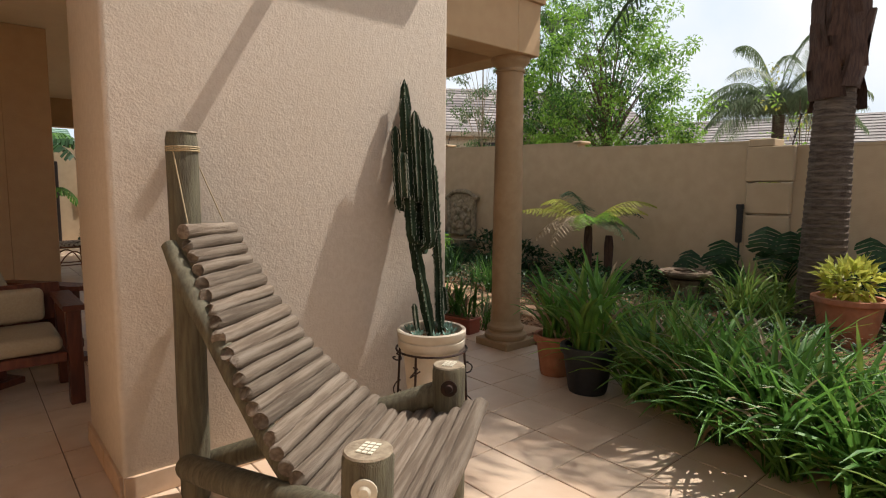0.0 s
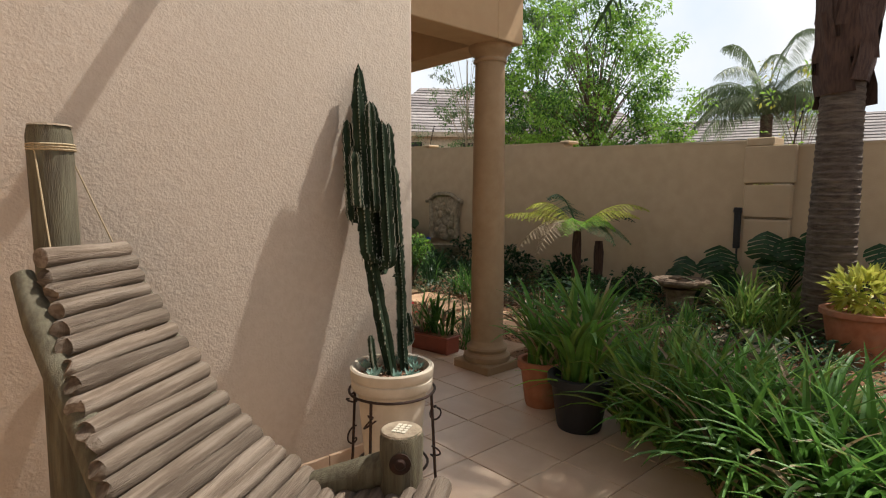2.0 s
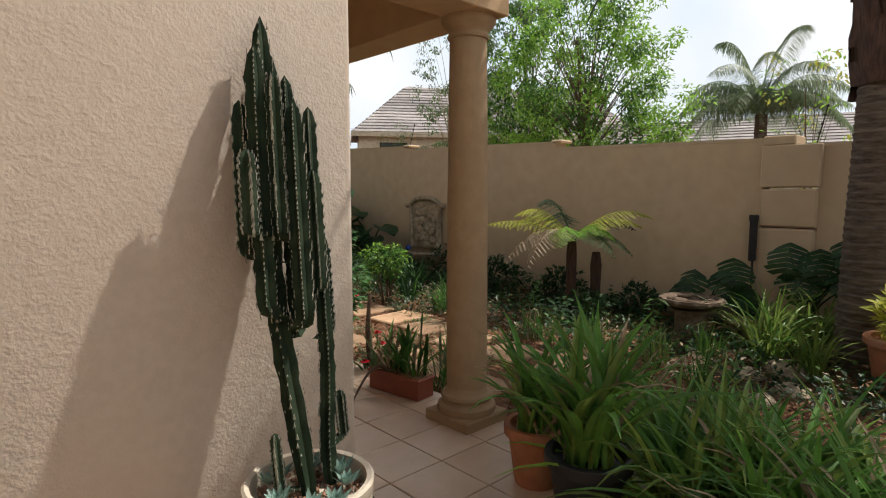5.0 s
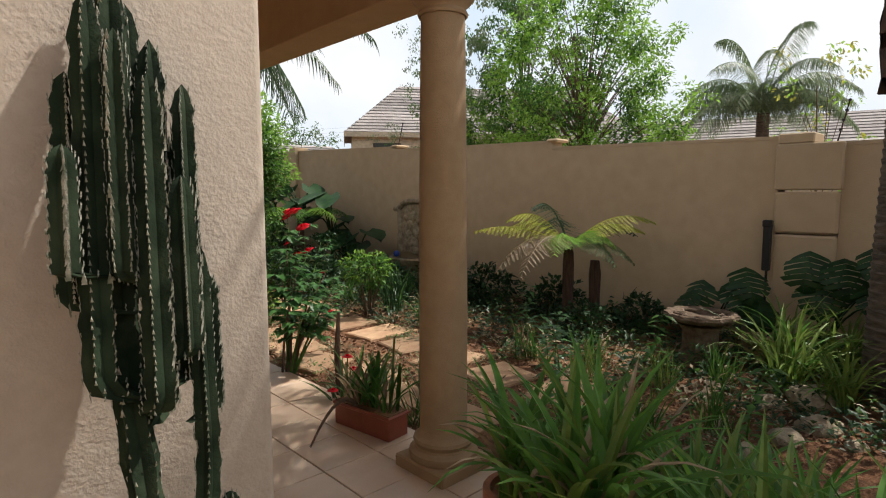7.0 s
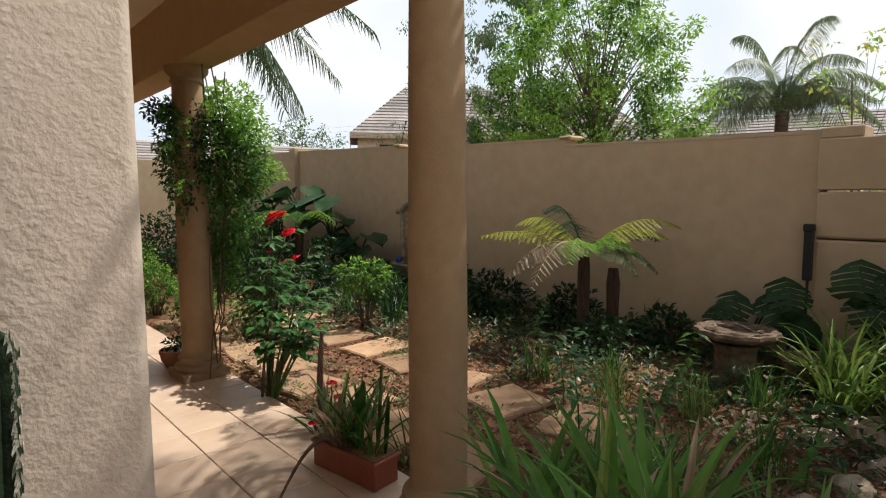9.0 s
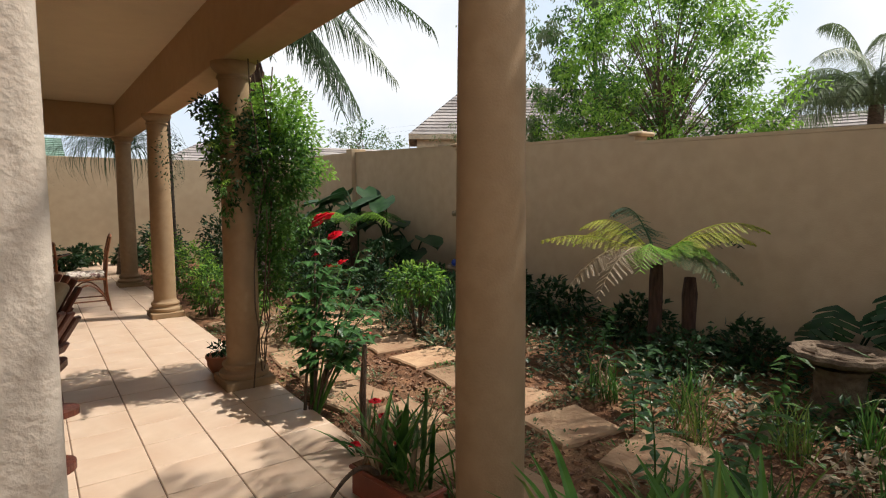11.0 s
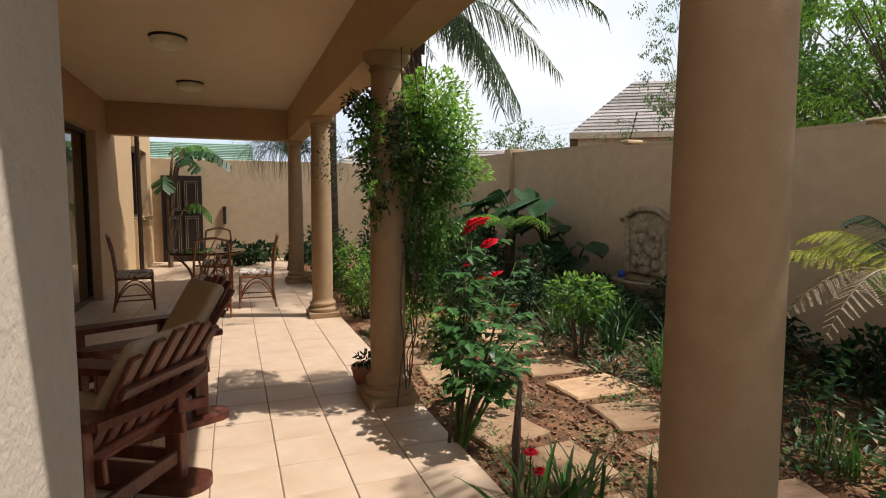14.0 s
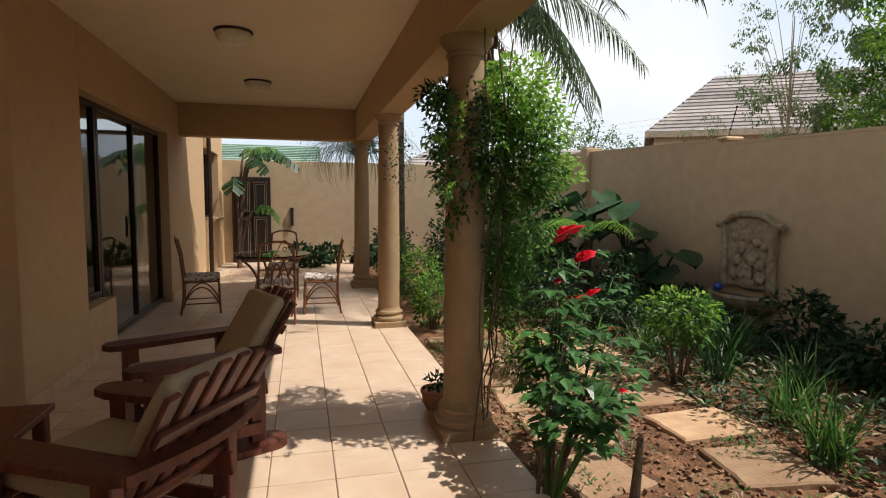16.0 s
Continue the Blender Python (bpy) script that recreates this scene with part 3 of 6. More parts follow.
def cactus():
    root = thing("potted_cactus", pose(-0.82, -0.325, 0), "tall dark green columnar cactus in a cream pot", "cactus")
    lean = lambda z: (0.065 * max(0, z - 0.58) / 1.4, 0.25 * (max(0, z - 0.58) / 1.4) ** 0.75)
    pot = [(0.0, 0.155), (0.118, 0.16), (0.128, 0.2), (0.148, 0.42), (0.155, 0.5), (0.176, 0.505), (0.182, 0.515), (0.184, 0.55), (0.178, 0.556), (0.186, 0.565), (0.188, 0.60), (0.180, 0.607), (0.166, 0.603), (0.163, 0.55), (0.0, 0.55)]
    p = part("pot", G().lathe(pot, 40), POTWHITE, root, "chalky cream round pot", smooth=True)
    gravel = G()
    rr = random.Random(2)
    for k in range(260):
        a, r = rr.uniform(0, 6.28), 0.155 * rr.random() ** 0.5
        gravel.box(-0.006, 0.006, -0.005, 0.005, -0.004, 0.004, 0, pose(r * math.cos(a), r * math.sin(a), 0.556, rr.uniform(0, 90), rr.uniform(0, 90), 0))
    part("gravel", gravel, PEBBLE, p)
    # ribbed stems: x, y, base z, top z, radius, leave-out and rejoin
    stems = [((0.0, 0.00), (-0.03, 0.03), 0.54, 1.97, 0.038), ((-0.005, 0.0), (-0.075, -0.02), 1.05, 1.86, 0.033), ((0.0, 0.0), (0.035, 0.04), 1.00, 1.80, 0.034),
             ((0.0, 0.0), (0.085, 0.05), 1.05, 1.62, 0.032), ((-0.01, 0.0), (-0.10, 0.02), 1.22, 1.70, 0.030), ((0.0, 0.01), (0.0, -0.06), 1.02, 1.70, 0.033),
             ((-0.01, 0.0), (-0.12, -0.05), 1.30, 1.55, 0.028), ((0.075, 0.01), (0.09, 0.01), 0.54, 1.36, 0.028), ((0.08, 0.01), (0.115, 0.03), 0.98, 1.28, 0.024),
             ((-0.005, 0.0), (-0.065, 0.01), 0.58, 0.74, 0.018), ((0.085, 0.0), (0.13, 0.03), 0.66, 0.80, 0.02), ((0.02, -0.01), (0.05, -0.045), 1.12, 1.5, 0.03),
             ((0.0, 0.0), (-0.045, -0.055), 1.28, 1.78, 0.026), ((0.0, 0.0), (0.005, 0.07), 1.3, 1.88, 0.028), ((0.01, 0.0), (0.075, 0.0), 1.22, 1.7, 0.026)]
    stems = [(p, (q[0] * 1.22, q[1] * 1.22), z0, z1, r * 0.80) for p, q, z0, z1, r in stems]
    for k, ((ax, ay), (bx, by), z0, z1, r) in enumerate(stems):
        main = k in (0, 7)
        n = 26
        g, edge = G(), G()
        ribs = 5
        V, F = [], []
        seg = ribs * 4
        axis = []
        for i in range(n + 1):
            t = i / n
            u = min(1, t / (0.5 if main else 0.16))
            u = u * u * (3 - 2 * u)
            z = z0 + (z1 - z0) * (t if main else (t * t / 0.12 * 0.35 if t < 0.12 else 0.042 + (t - 0.12) / 0.88 * 0.958))
            axis.append((ax + (bx - ax) * u + lean(z)[0], ay + (by - ay) * u + lean(z)[1], z))
        tw = rr.uniform(0, 1)
        for i in range(n + 1):
            t = i / n
            e = r * (min(1, ((1 - t) * n / 2.6) ** 0.5) if t > 1 - 2.6 / n else 1) * (0.72 if t < 0.06 else 1) * (1 + 0.05 * math.sin(i * 1.9 + k))
            for q in range(seg):
                a = 2 * math.pi * q / seg + tw
                ph = q % 4
                rad = e * (1.14, 0.86, 0.62, 0.86)[ph] * (1 + (0.07 * ((i % 2) * 2 - 1) if ph == 0 else 0))
                x, y, z = axis[i]
                V.append((x + rad * math.cos(a), y + rad * math.sin(a), z))
                if ph == 0 and 1 < i < n:
                    cork = 0.0050 if (q // 4 + k) % 3 == 0 and noise.noise((k * 3.1, q, z * 7)) > -0.08 else 0.0028
                    tall = 0.005 if cork < 0.005 else 0.013
                    for w in range(2):
                        zz = z + w * (z1 - z0) / n / 2
                        edge.add([(x + rad * 0.985 * math.cos(a) - cork * math.sin(a), y + rad * 0.985 * math.sin(a) + cork * math.cos(a), zz - tall),
                                  (x + rad * 0.985 * math.cos(a) + cork * math.sin(a), y + rad * 0.985 * math.sin(a) - cork * math.cos(a), zz - tall),
                                  (x + rad * 1.02 * math.cos(a), y + rad * 1.02 * math.sin(a), zz + 0.006),
                                  (x + rad * 1.10 * math.cos(a), y + rad * 1.10 * math.sin(a), zz + 0.002)], [(0, 1, 3), (1, 2, 3), (2, 0, 3)])
        for i in range(n):
            for q in range(seg):
                a, b = i * seg + q, i * seg + (q + 1) % seg
                F.append((a, b, b + seg, a + seg))
        F.append(tuple(n * seg + q for q in range(seg)))
        g.add(V, F)
        s = part("stem", g, CACTUS, root, smooth=True)
        tagged(part("thorn_edge", edge, SCAR, s, "pale corky rib edges with spines"), kind="stuff")
    for k in range(9):
        a = k * 2.4
        r = 0.10 + 0.03 * rr.random()
        g = G()
        for i in range(22):
            b = i * 2.399
            q = 0.012 + 0.042 * (i / 22)
            el = 1.25 - 0.95 * i / 22
            leaf(g, (0, 0, 0), (math.cos(b) * math.cos(el), math.sin(b) * math.cos(el), math.sin(el)), (0, 0, 1), q + 0.012, 0.022, -0.15)
        part("succulent_rosette", g, SUCCULENT, root, "blue grey rosette succulent", m=pose(r * math.cos(a), r * math.sin(a), 0.565 + 0.02 * rr.random(), rr.uniform(-20, 20), rr.uniform(-20, 20), 0))
    stand = thing("plant_stand", pose(-0.82, -0.325, 0), "dark wrought iron plant stand with scrolled legs", "plant stand")
    part("ring", G().tube([(0.192 * math.cos(a), 0.192 * math.sin(a), 0.495) for a in [2 * math.pi * i / 32 for i in range(33)]], 0.006, 8, False), IRON, stand)
    part("ring", G().tube([(0.16 * math.cos(a), 0.16 * math.sin(a), 0.15) for a in [2 * math.pi * i / 32 for i in range(33)]], 0.006, 8, False), IRON, stand)
    for k in range(4):
        a = 0.45 + k * math.pi / 2
        m = pose(0, 0, 0, 0, 0, math.degrees(a))
        g = G().tube([m @ Vector(p) for p in ((0.192, 0, 0.50), (0.2, 0, 0.35), (0.21, 0, 0.15), (0.225, 0, 0.0))], 0.0065, 8)
        l = part("leg", g, IRON, stand)
        for z, s in ((0.42, 1), (0.22, -1)):
            sp = [m @ Vector((0.20 + 0.006 + 0.034 * (1 - t) * math.sin(t * 9) * 1.0, 0.03 * (1 - t * 0.8) * math.cos(t * 9) * s, z + s * 0.05 * (t - 0.5) + 0.03 * math.cos(t * 9) * (1 - t))) for t in [i / 24 for i in range(25)]]
            part("scroll", G().tube(sp, 0.004, 6), IRON, l)


cactus()


def strap_plant(name, m, label, count, length, width, mats, spread=0.06, lean=(0.75, 1.45), droop=(0.7, 2.1), seed=1, category="plant", root=None, z=0.0, group=""):
    rr = random.Random(seed)
    root = root or thing(name, m, label, category, group)
    gs = [G() for _ in mats]
    for k in range(count):
        a = rr.uniform(0, 2 * math.pi)
        r = spread * rr.random() ** 0.5
        b = (r * math.cos(a * 1.7 + k), r * math.sin(a * 1.7 + k), z)
        blade(gs[rr.choices(range(len(mats)), [1] + [0.22] * (len(mats) - 1))[0]], b, a, rr.uniform(*lean), length * rr.uniform(0.55, 1.15), width * rr.uniform(0.7, 1.2), rr.uniform(*droop), 7)
    for g, mt in zip(gs, mats):
        if g.V:
            part("foliage", g, mt, root, "dry brown leaves" if mt is DRYLEAF else "", smooth=True)
    return root


def pot_profile(r, h, lip=0.02):
    return [(0.0, 0.0), (r * 0.68, 0.0), (r * 0.72, 0.02), (r * 0.92, h * 0.8), (r * 0.94, h - 0.05), (r * 0.94 + lip, h - 0.048), (r * 0.94 + lip, h - 0.004), (r * 0.92 + lip, h), (r * 0.88, h), (r * 0.86, h - 0.04), (0.0, h - 0.045)]


for k, (x, y, r, h, mt, word) in enumerate(((0.56, -0.10, 0.15, 0.30, TERRACOTTA, "red clay"), (0.44, -0.47, 0.18, 0.32, BLACK, "black plastic")  )):
    root = thing("potted_agapanthus", pose(x, y, 0), "green strap leaved agapanthus in a %s pot" % word, "potted plant", "potted agapanthus by the floor edge")
    part("pot", G().lathe(pot_profile(r, h), 28), mt, root, smooth=True)
    count, long, wide, up = ((58, 0.60, 0.036, 0.9), (84, 0.70, 0.046, 1.08))[k]
    strap_plant("", None, "", count, long, wide, (STRAP, STRAPLIGHT, DRYLEAF), 0.11, (up, 1.52), (0.6, 1.9), 20 + k, root=root, z=h - 0.04)

# the broad agapanthus bank beside the patio
rb = random.Random(11)
bank = []
line = [Vector((1.00, -0.62, 0)), Vector((0.66, -1.10, 0)), Vector((0.36, -1.6, 0)), Vector((0.22, -2.1, 0)), Vector((0.35, -2.8, 0))]
for k in range(900):
    j = rb.randrange(4)
    p = line[j].lerp(line[j + 1], rb.random()) + Vector((rb.uniform(-0.20, 0.36), rb.uniform(-0.15, 0.15), 0))
    if all((p.x - a) ** 2 + (p.y - b) ** 2 > 0.20 ** 2 for a, b in bank):
        bank.append((p.x, p.y))
for k, (x, y) in enumerate(bank):
    strap_plant("agapanthus_clump", pose(x, y, GZ if x > 1.04 else 0.0, 0, 0, rb.uniform(0, 360)), "dense green strap leaved agapanthus clump", 64, 0.60 + 0.20 * rb.random(), 0.034, ((STRAP, MIDLEAF, STRAPLIGHT), (STRAPLIGHT, STRAP, FRESHLEAF), (STRAP, MIDLEAF, DRYLEAF))[k % 3],
                0.10, (0.75, 1.5), (0.6, 2.2), 100 + k, group="agapanthus bank")

# ---- furniture ----


def rocker(m, label, rear_board=False):
    """A slatted hardwood lounge chair on half round feet; it faces +x of its own frame."""
    root = thing("hardwood_lounge_chair", m, label, "chair", "lounge chairs on the veranda")
    for s in (-1, 1):
        y = s * 0.30
        part("front_leg", G().box(0.22, 0.31, y - 0.03, y + 0.03, 0.04, 0.56, 0.006), REDWOOD, root)
        part("rear_leg", G().box(-0.33, -0.24, y - 0.03, y + 0.03, 0.04, 0.57, 0.006), REDWOOD, root)
        foot = G()
        V = []
        n = 14
        for zz in (0.0, 0.042):
            for i in range(n + 1):
                a = -math.pi / 2 + math.pi * i / n
                V.append((-0.36 - 0.10 * math.cos(a), y + 0.11 * math.sin(a), zz))
            V += [(0.36, y + 0.11, zz), (0.36, y - 0.11, zz)]
        q = n + 3
        foot.add(V, [tuple(range(q))[::-1], tuple(range(q, 2 * q))] + [(i, (i + 1) % q, q + (i + 1) % q, q + i) for i in range(q)])
        part("foot_board", foot, REDWOOD, root)
        arm = G()
        V = []
        outline = [(-0.42, -0.055), (-0.40, -0.075), (0.30, -0.085), (0.38, -0.06), (0.41, 0.0), (0.38, 0.06), (0.30, 0.085), (-0.40, 0.06), (-0.42, 0.045)]
        for zz in (0.565, 0.60):
            V += [(a, y + s * 0.02 + b, zz) for a, b in outline]
        q = len(outline)
        arm.add(V, [tuple(range(q))[::-1], tuple(range(q, 2 * q))] + [(i, (i + 1) % q, q + (i + 1) % q, q + i) for i in range(q)])
        part("armrest", arm, REDWOOD, root)
        part("side_rail", G().box(-0.40, 0.30, y - s * 0.045 - 0.014, y - s * 0.045 + 0.014, 0.26, 0.36, 0.005, pose(0, 0, 0, 0, 6, 0)), REDWOOD, root)
        part("lower_rail", G().box(-0.30, 0.30, y + s * 0.04 - 0.012, y + s * 0.04 + 0.012, 0.10, 0.17, 0.004), REDWOOD, root)
    for k in range(6):
        part("seat_slat", G().box(-0.26 + k * 0.092, -0.185 + k * 0.092, -0.27, 0.27, 0.335 + k * 0.010, 0.355 + k * 0.010, 0.005), REDWOOD, root)
    tilt = pose(-0.22, 0, 0.33, 0, -32, 0)
    for k in range(6):
        y = -0.225 + k * 0.09
        top = 0.62 + 0.06 * (1 - ((k - 2.5) / 2.5) ** 2)
        part("back_slat", G().box(-0.012, 0.012, y - 0.033, y + 0.033, -0.02, top, 0.006, tilt @ pose(0, 0, 0, (k - 2.5) * -1.6, 0, 0)), REDWOOD, root)
    for z in (0.06, 0.40):
        part("back_rail", G().box(-0.035, -0.013, -0.28, 0.28, z, z + 0.06, 0.005, tilt), REDWOOD, root)
    part("rear_stretcher", G().box(-0.315, -0.285, -0.27, 0.27, 0.13, 0.20, 0.005), REDWOOD, root)
    pad = G().box(-0.22, 0.32, -0.26, 0.26, 0.385, 0.475, 0.035, pose(0, 0, 0, 0, -3, 0), seg=3)
    part("seat_cushion", pad, CUSHION, root, "beige canvas seat cushion", smooth=True)
    pad = G().box(0.018, 0.10, -0.235, 0.235, 0.10, 0.60, 0.038, tilt, seg=3)
    part("back_cushion", pad, CUSHION, root, "beige canvas back cushion", smooth=True)
    if rear_board:
        V, n = [], 12
        for zz in (0.562, 0.598):
            for i in range(n + 1):
                u = -0.36 + 0.72 * i / n
                V.append((-0.43 - 0.06 * math.cos(u / 0.36 * math.pi / 2), u, zz))
            for i in range(n + 1):
                V.append((-0.36, 0.36 - 0.72 * i / n, zz))
        q = 2 * n + 2
        board = G().add(V, [tuple(range(q))[::-1], tuple(range(q, 2 * q))] + [(i, (i + 1) % q, q + (i + 1) % q, q + i) for i in range(q)])
        part("rear_board", board, REDWOOD, root, "curved board joining the armrests behind the back")
    return root


rocker(pose(-0.88, 2.64, 0, 0, 0, 150), "dark red hardwood lounge chair with slatted back and beige cushions", True)
first = rocker(pose(-0.80, 3.78, 0, 0, 0, 205), "dark red hardwood lounge chair with beige canvas cushions")
copy_thing(first, pose(-2.5, 2.55, 0, 0, 0, -55))
stool = thing("hardwood_side_table", pose(-1.62, 3.15, 0), "low dark hardwood side table between lounge chairs", "table")
part("tabletop", G().box(-0.25, 0.25, -0.25, 0.25, 0.40, 0.435, 0.006), REDWOOD, stool)
for a in (-1, 1):
    for b in (-1, 1):
        part("leg", G().box(a * 0.2 - 0.03, a * 0.2 + 0.03, b * 0.2 - 0.03, b * 0.2 + 0.03, 0, 0.4, 0.005), REDWOOD, stool)
bench = thing("hardwood_bench", pose(-2.95, 1.75, 0, 0, 0, -90), "dark hardwood bench with beige cushions in shade", "bench")
for s in (-1, 1):
    part("armrest", G().box(-0.30, 0.36, s * 0.72 - 0.06, s * 0.72 + 0.06, 0.60, 0.635, 0.006), REDWOOD, bench)
    for x in (-0.24, 0.27):
        part("leg", G().box(x - 0.045, x + 0.045, s * 0.72 - 0.04, s * 0.72 + 0.04, 0, 0.60, 0.006), REDWOOD, bench)
part("seat", G().box(-0.26, 0.30, -0.68, 0.68, 0.28, 0.34, 0.006), REDWOOD, bench)
part("seat_cushion", G().box(-0.22, 0.31, -0.66, 0.66, 0.345, 0.45, 0.04, seg=3), CUSHION, bench, "beige canvas cushion", smooth=True)
part("backrest", G().box(-0.32, -0.28, -0.72, 0.72, 0.45, 0.70, 0.006), REDWOOD, bench)
part("back_cushion", G().box(-0.27, -0.16, -0.62, 0.62, 0.46, 0.68, 0.04, seg=3), CUSHION, bench, "beige canvas cushion", smooth=True)


def cane_chair(m):
    root = thing("rattan_dining_chair", m, "varnished rattan dining chair with printed seat cushion", "chair", "rattan chairs round the table")
    r = 0.014
    for s in (-1, 1):
        part("rear_leg", G().tube([(-0.25, s * 0.20, 0), (-0.215, s * 0.20, 0.22), (-0.21, s * 0.205, 0.44), (-0.24, s * 0.20, 0.75), (-0.285, s * 0.18, 0.95)], r, 8), CANE, root, smooth=True)
        part("front_leg", G().tube([(0.22, s * 0.21, 0), (0.205, s * 0.21, 0.43)], r, 8), CANE, root, smooth=True)
        part("side_brace", G().tube(bez((-0.22, s * 0.2, 0.12), (0, s * 0.21, 0.58), (0.21, s * 0.21, 0.12), 12), 0.010, 7), CANE, root, smooth=True)
        part("stretcher", G().tube([(-0.235, s * 0.20, 0.14), (0.215, s * 0.21, 0.14)], 0.009, 7), CANE, root)
        part("seat_rail", G().tube([(-0.21, s * 0.205, 0.42), (0.205, s * 0.21, 0.42)], 0.013, 8), CANE, root)
    part("top_rail", G().tube(bez((-0.285, -0.18, 0.945), (-0.31, 0, 1.03), (-0.285, 0.18, 0.945), 12), r, 8), CANE, root, smooth=True)
    part("back_hoop", G().tube(bez((-0.22, -0.15, 0.5), (-0.30, 0, 1.16), (-0.22, 0.15, 0.5), 16), 0.010, 7), CANE, root, smooth=True)
    part("back_hoop", G().tube(bez((-0.215, -0.07, 0.46), (-0.29, 0, 1.0), (-0.215, 0.07, 0.46), 14), 0.009, 7), CANE, root, smooth=True)
    for x in (-0.21, 0.205):
        part("seat_rail", G().tube([(x, -0.205, 0.42), (x, 0.205, 0.42)], 0.013, 8), CANE, root)
        part("cross_brace", G().tube(bez((x, -0.2, 0.1), (x, 0, 0.62), (x, 0.2, 0.1), 12), 0.009, 7), CANE, root, smooth=True)
    part("back_slat", G().tube([(-0.235, -0.195, 0.66), (-0.245, 0.195, 0.66)], 0.009, 7), CANE, root)
    part("seat_cushion", G().box(-0.21, 0.225, -0.215, 0.215, 0.43, 0.50, 0.03, seg=3), PATTERN, root, "white seat cushion with dark leaf print", smooth=True)
    return root


chair = cane_chair(pose(-0.46, 7.22, 0, 0, 0, 97))
copy_thing(chair, pose(0.10, 7.76, 0, 0, 0, 178))
copy_thing(chair, pose(-0.42, 9.15, 0, 0, 0, -92))
copy_thing(chair, pose(-1.42, 8.05, 0, 0, 0, 8))
table = thing("round_glass_table", pose(-0.53, 8.10, 0), "round glass topped rattan dining table", "table")
part("tabletop", G().lathe([(0.0, 0.735), (0.50, 0.735), (0.506, 0.741), (0.50, 0.747), (0.0, 0.747)], 48), TABLEGLASS, table, "thick clear glass top", smooth=True)
part("rim", G().tube([(0.47 * math.cos(a), 0.47 * math.sin(a), 0.722) for a in [2 * math.pi * i / 40 for i in range(41)]], 0.013, 8, False), CANE, table, smooth=True)
for k in range(4):
    a = k * math.pi / 2 + 0.4
    c, s = math.cos(a), math.sin(a)
    part("leg", G().tube(bez((0.45 * c, 0.45 * s, 0.715), (0.02 * c, 0.02 * s, 0.40), (0.33 * c, 0.33 * s, 0.0), 12), 0.016, 8), CANE, table, smooth=True)
part("stretcher", G().tube([(0.17 * math.cos(a), 0.17 * math.sin(a), 0.36) for a in [2 * math.pi * i / 28 for i in range(29)]], 0.012, 7, False), CANE, table, smooth=True)

# ceiling lamps
for x, y in ((-0.70, 5.60), (-0.65, 7.75)):
    lamp = thing("ceiling_lamp", pose(x, y, CEIL), "round frosted glass ceiling lamp, switched off", "lamp", "ceiling lamps")
    part("collar", G().lathe([(0.0, -0.001), (0.165, -0.001), (0.168, -0.012), (0.16, -0.02), (0.0, -0.021)], 32), BRONZE, lamp, "bronze collar", smooth=True)
    part("shade", G().lathe([(0.0, -0.02), (0.150, -0.021), (0.150, -0.06), (0.13, -0.09), (0.09, -0.108), (0.0, -0.115)], 32), OPAL, lamp, smooth=True)

# sliding door and window, recessed in the house wall
def glazed(name, y0, y1, z0, z1, splits, label, xw):
    root = thing(name, pose(xw, y0, z0), label, "window" if z0 > 0.3 else "door", "", "structure")
    w, h = y1 - y0, z1 - z0
    t = 0.055
    for nm, a in (("top_rail", (0, w, h - t, h)), ("bottom_rail", (0, w, 0, t))):
        part(nm, G().box(-0.03, 0.03, a[0] + 0.001, a[1] - 0.001, a[2], a[3], 0.004), BRONZE, root)
    ys = [0.0] + [s * w for s in splits] + [w]
    for i, y in enumerate(ys):
        a = 0.001 if i == 0 else y - t / 2 if i < len(ys) - 1 else w - t
        part("stile", G().box(-0.028, 0.032, a, a + t, t + 0.001, h - t - 0.001, 0.004), BRONZE, root)
    for i in range(len(ys) - 1):
        p = part("pane", G().box(-0.004, 0.002, ys[i] + 0.05, ys[i + 1] - 0.05, t, h - t), GLASS, root)
        p.visible_shadow = False
    return root


door = glazed("door_1", 6.40, 8.87, 0.02, 2.40, (0.5,), "bronze framed glass sliding door, closed", -2.10)
part("handle", G().box(0.035, 0.06, 1.12, 1.16, 1.0, 1.25, 0.008), BLACK, door, "black pull handle")
glazed("window_1", 5.67, 6.39, 0.51, 2.40, (), "narrow bronze framed window beside the sliding door", -2.10)
win2 = glazed("window_2", 12.20, 13.39, 1.08, 2.45, (0.5,), "dark framed courtyard window", -2.06)
structure("window_sill", G().box(-2.1, -1.80, 12.0, 13.5, 1.03, 1.09, 0.01), COLUMN, "projecting stone sill of the courtyard window", "sill")
structure("room_floor", G().box(-4.9, -2.25, 4.77, 14.1, -0.005, 0.004), TILE, "tiled room floor behind the glass", "floor")
for y in (8.35,):
    cur = G()
    V = []
    for i in range(41):
        yy = y + 0.30 * i / 40
        x = -2.28 + 0.03 * math.sin(i * 1.25)
        V += [(x, yy, 0.03), (x, yy, 2.4)]
    cur.add(V, [(2 * i, 2 * i + 2, 2 * i + 3, 2 * i + 1) for i in range(40)])
    cu = thing("curtain", pose(0, 0, 0), "off white curtain hanging behind the sliding door", "curtain", "door curtains")
    part("fabric", cur, CURTAIN, cu, smooth=True)
pipe = thing("downpipe", pose(-1.86, 11.93, 0), "dark brown downpipe on the house wall", "pipe")
part("pipe", G().tube([(0, 0, 0.02), (0, 0, 2.9)], 0.04, 12), BRONZE, pipe, smooth=True)
for z in (0.5, 1.6, 2.5):
    part("clamp", G().lathe([(0.041, z), (0.047, z), (0.047, z + 0.03), (0.041, z + 0.03)], 12), IRON, pipe)

# ---- garden ----
rg = random.Random(21)


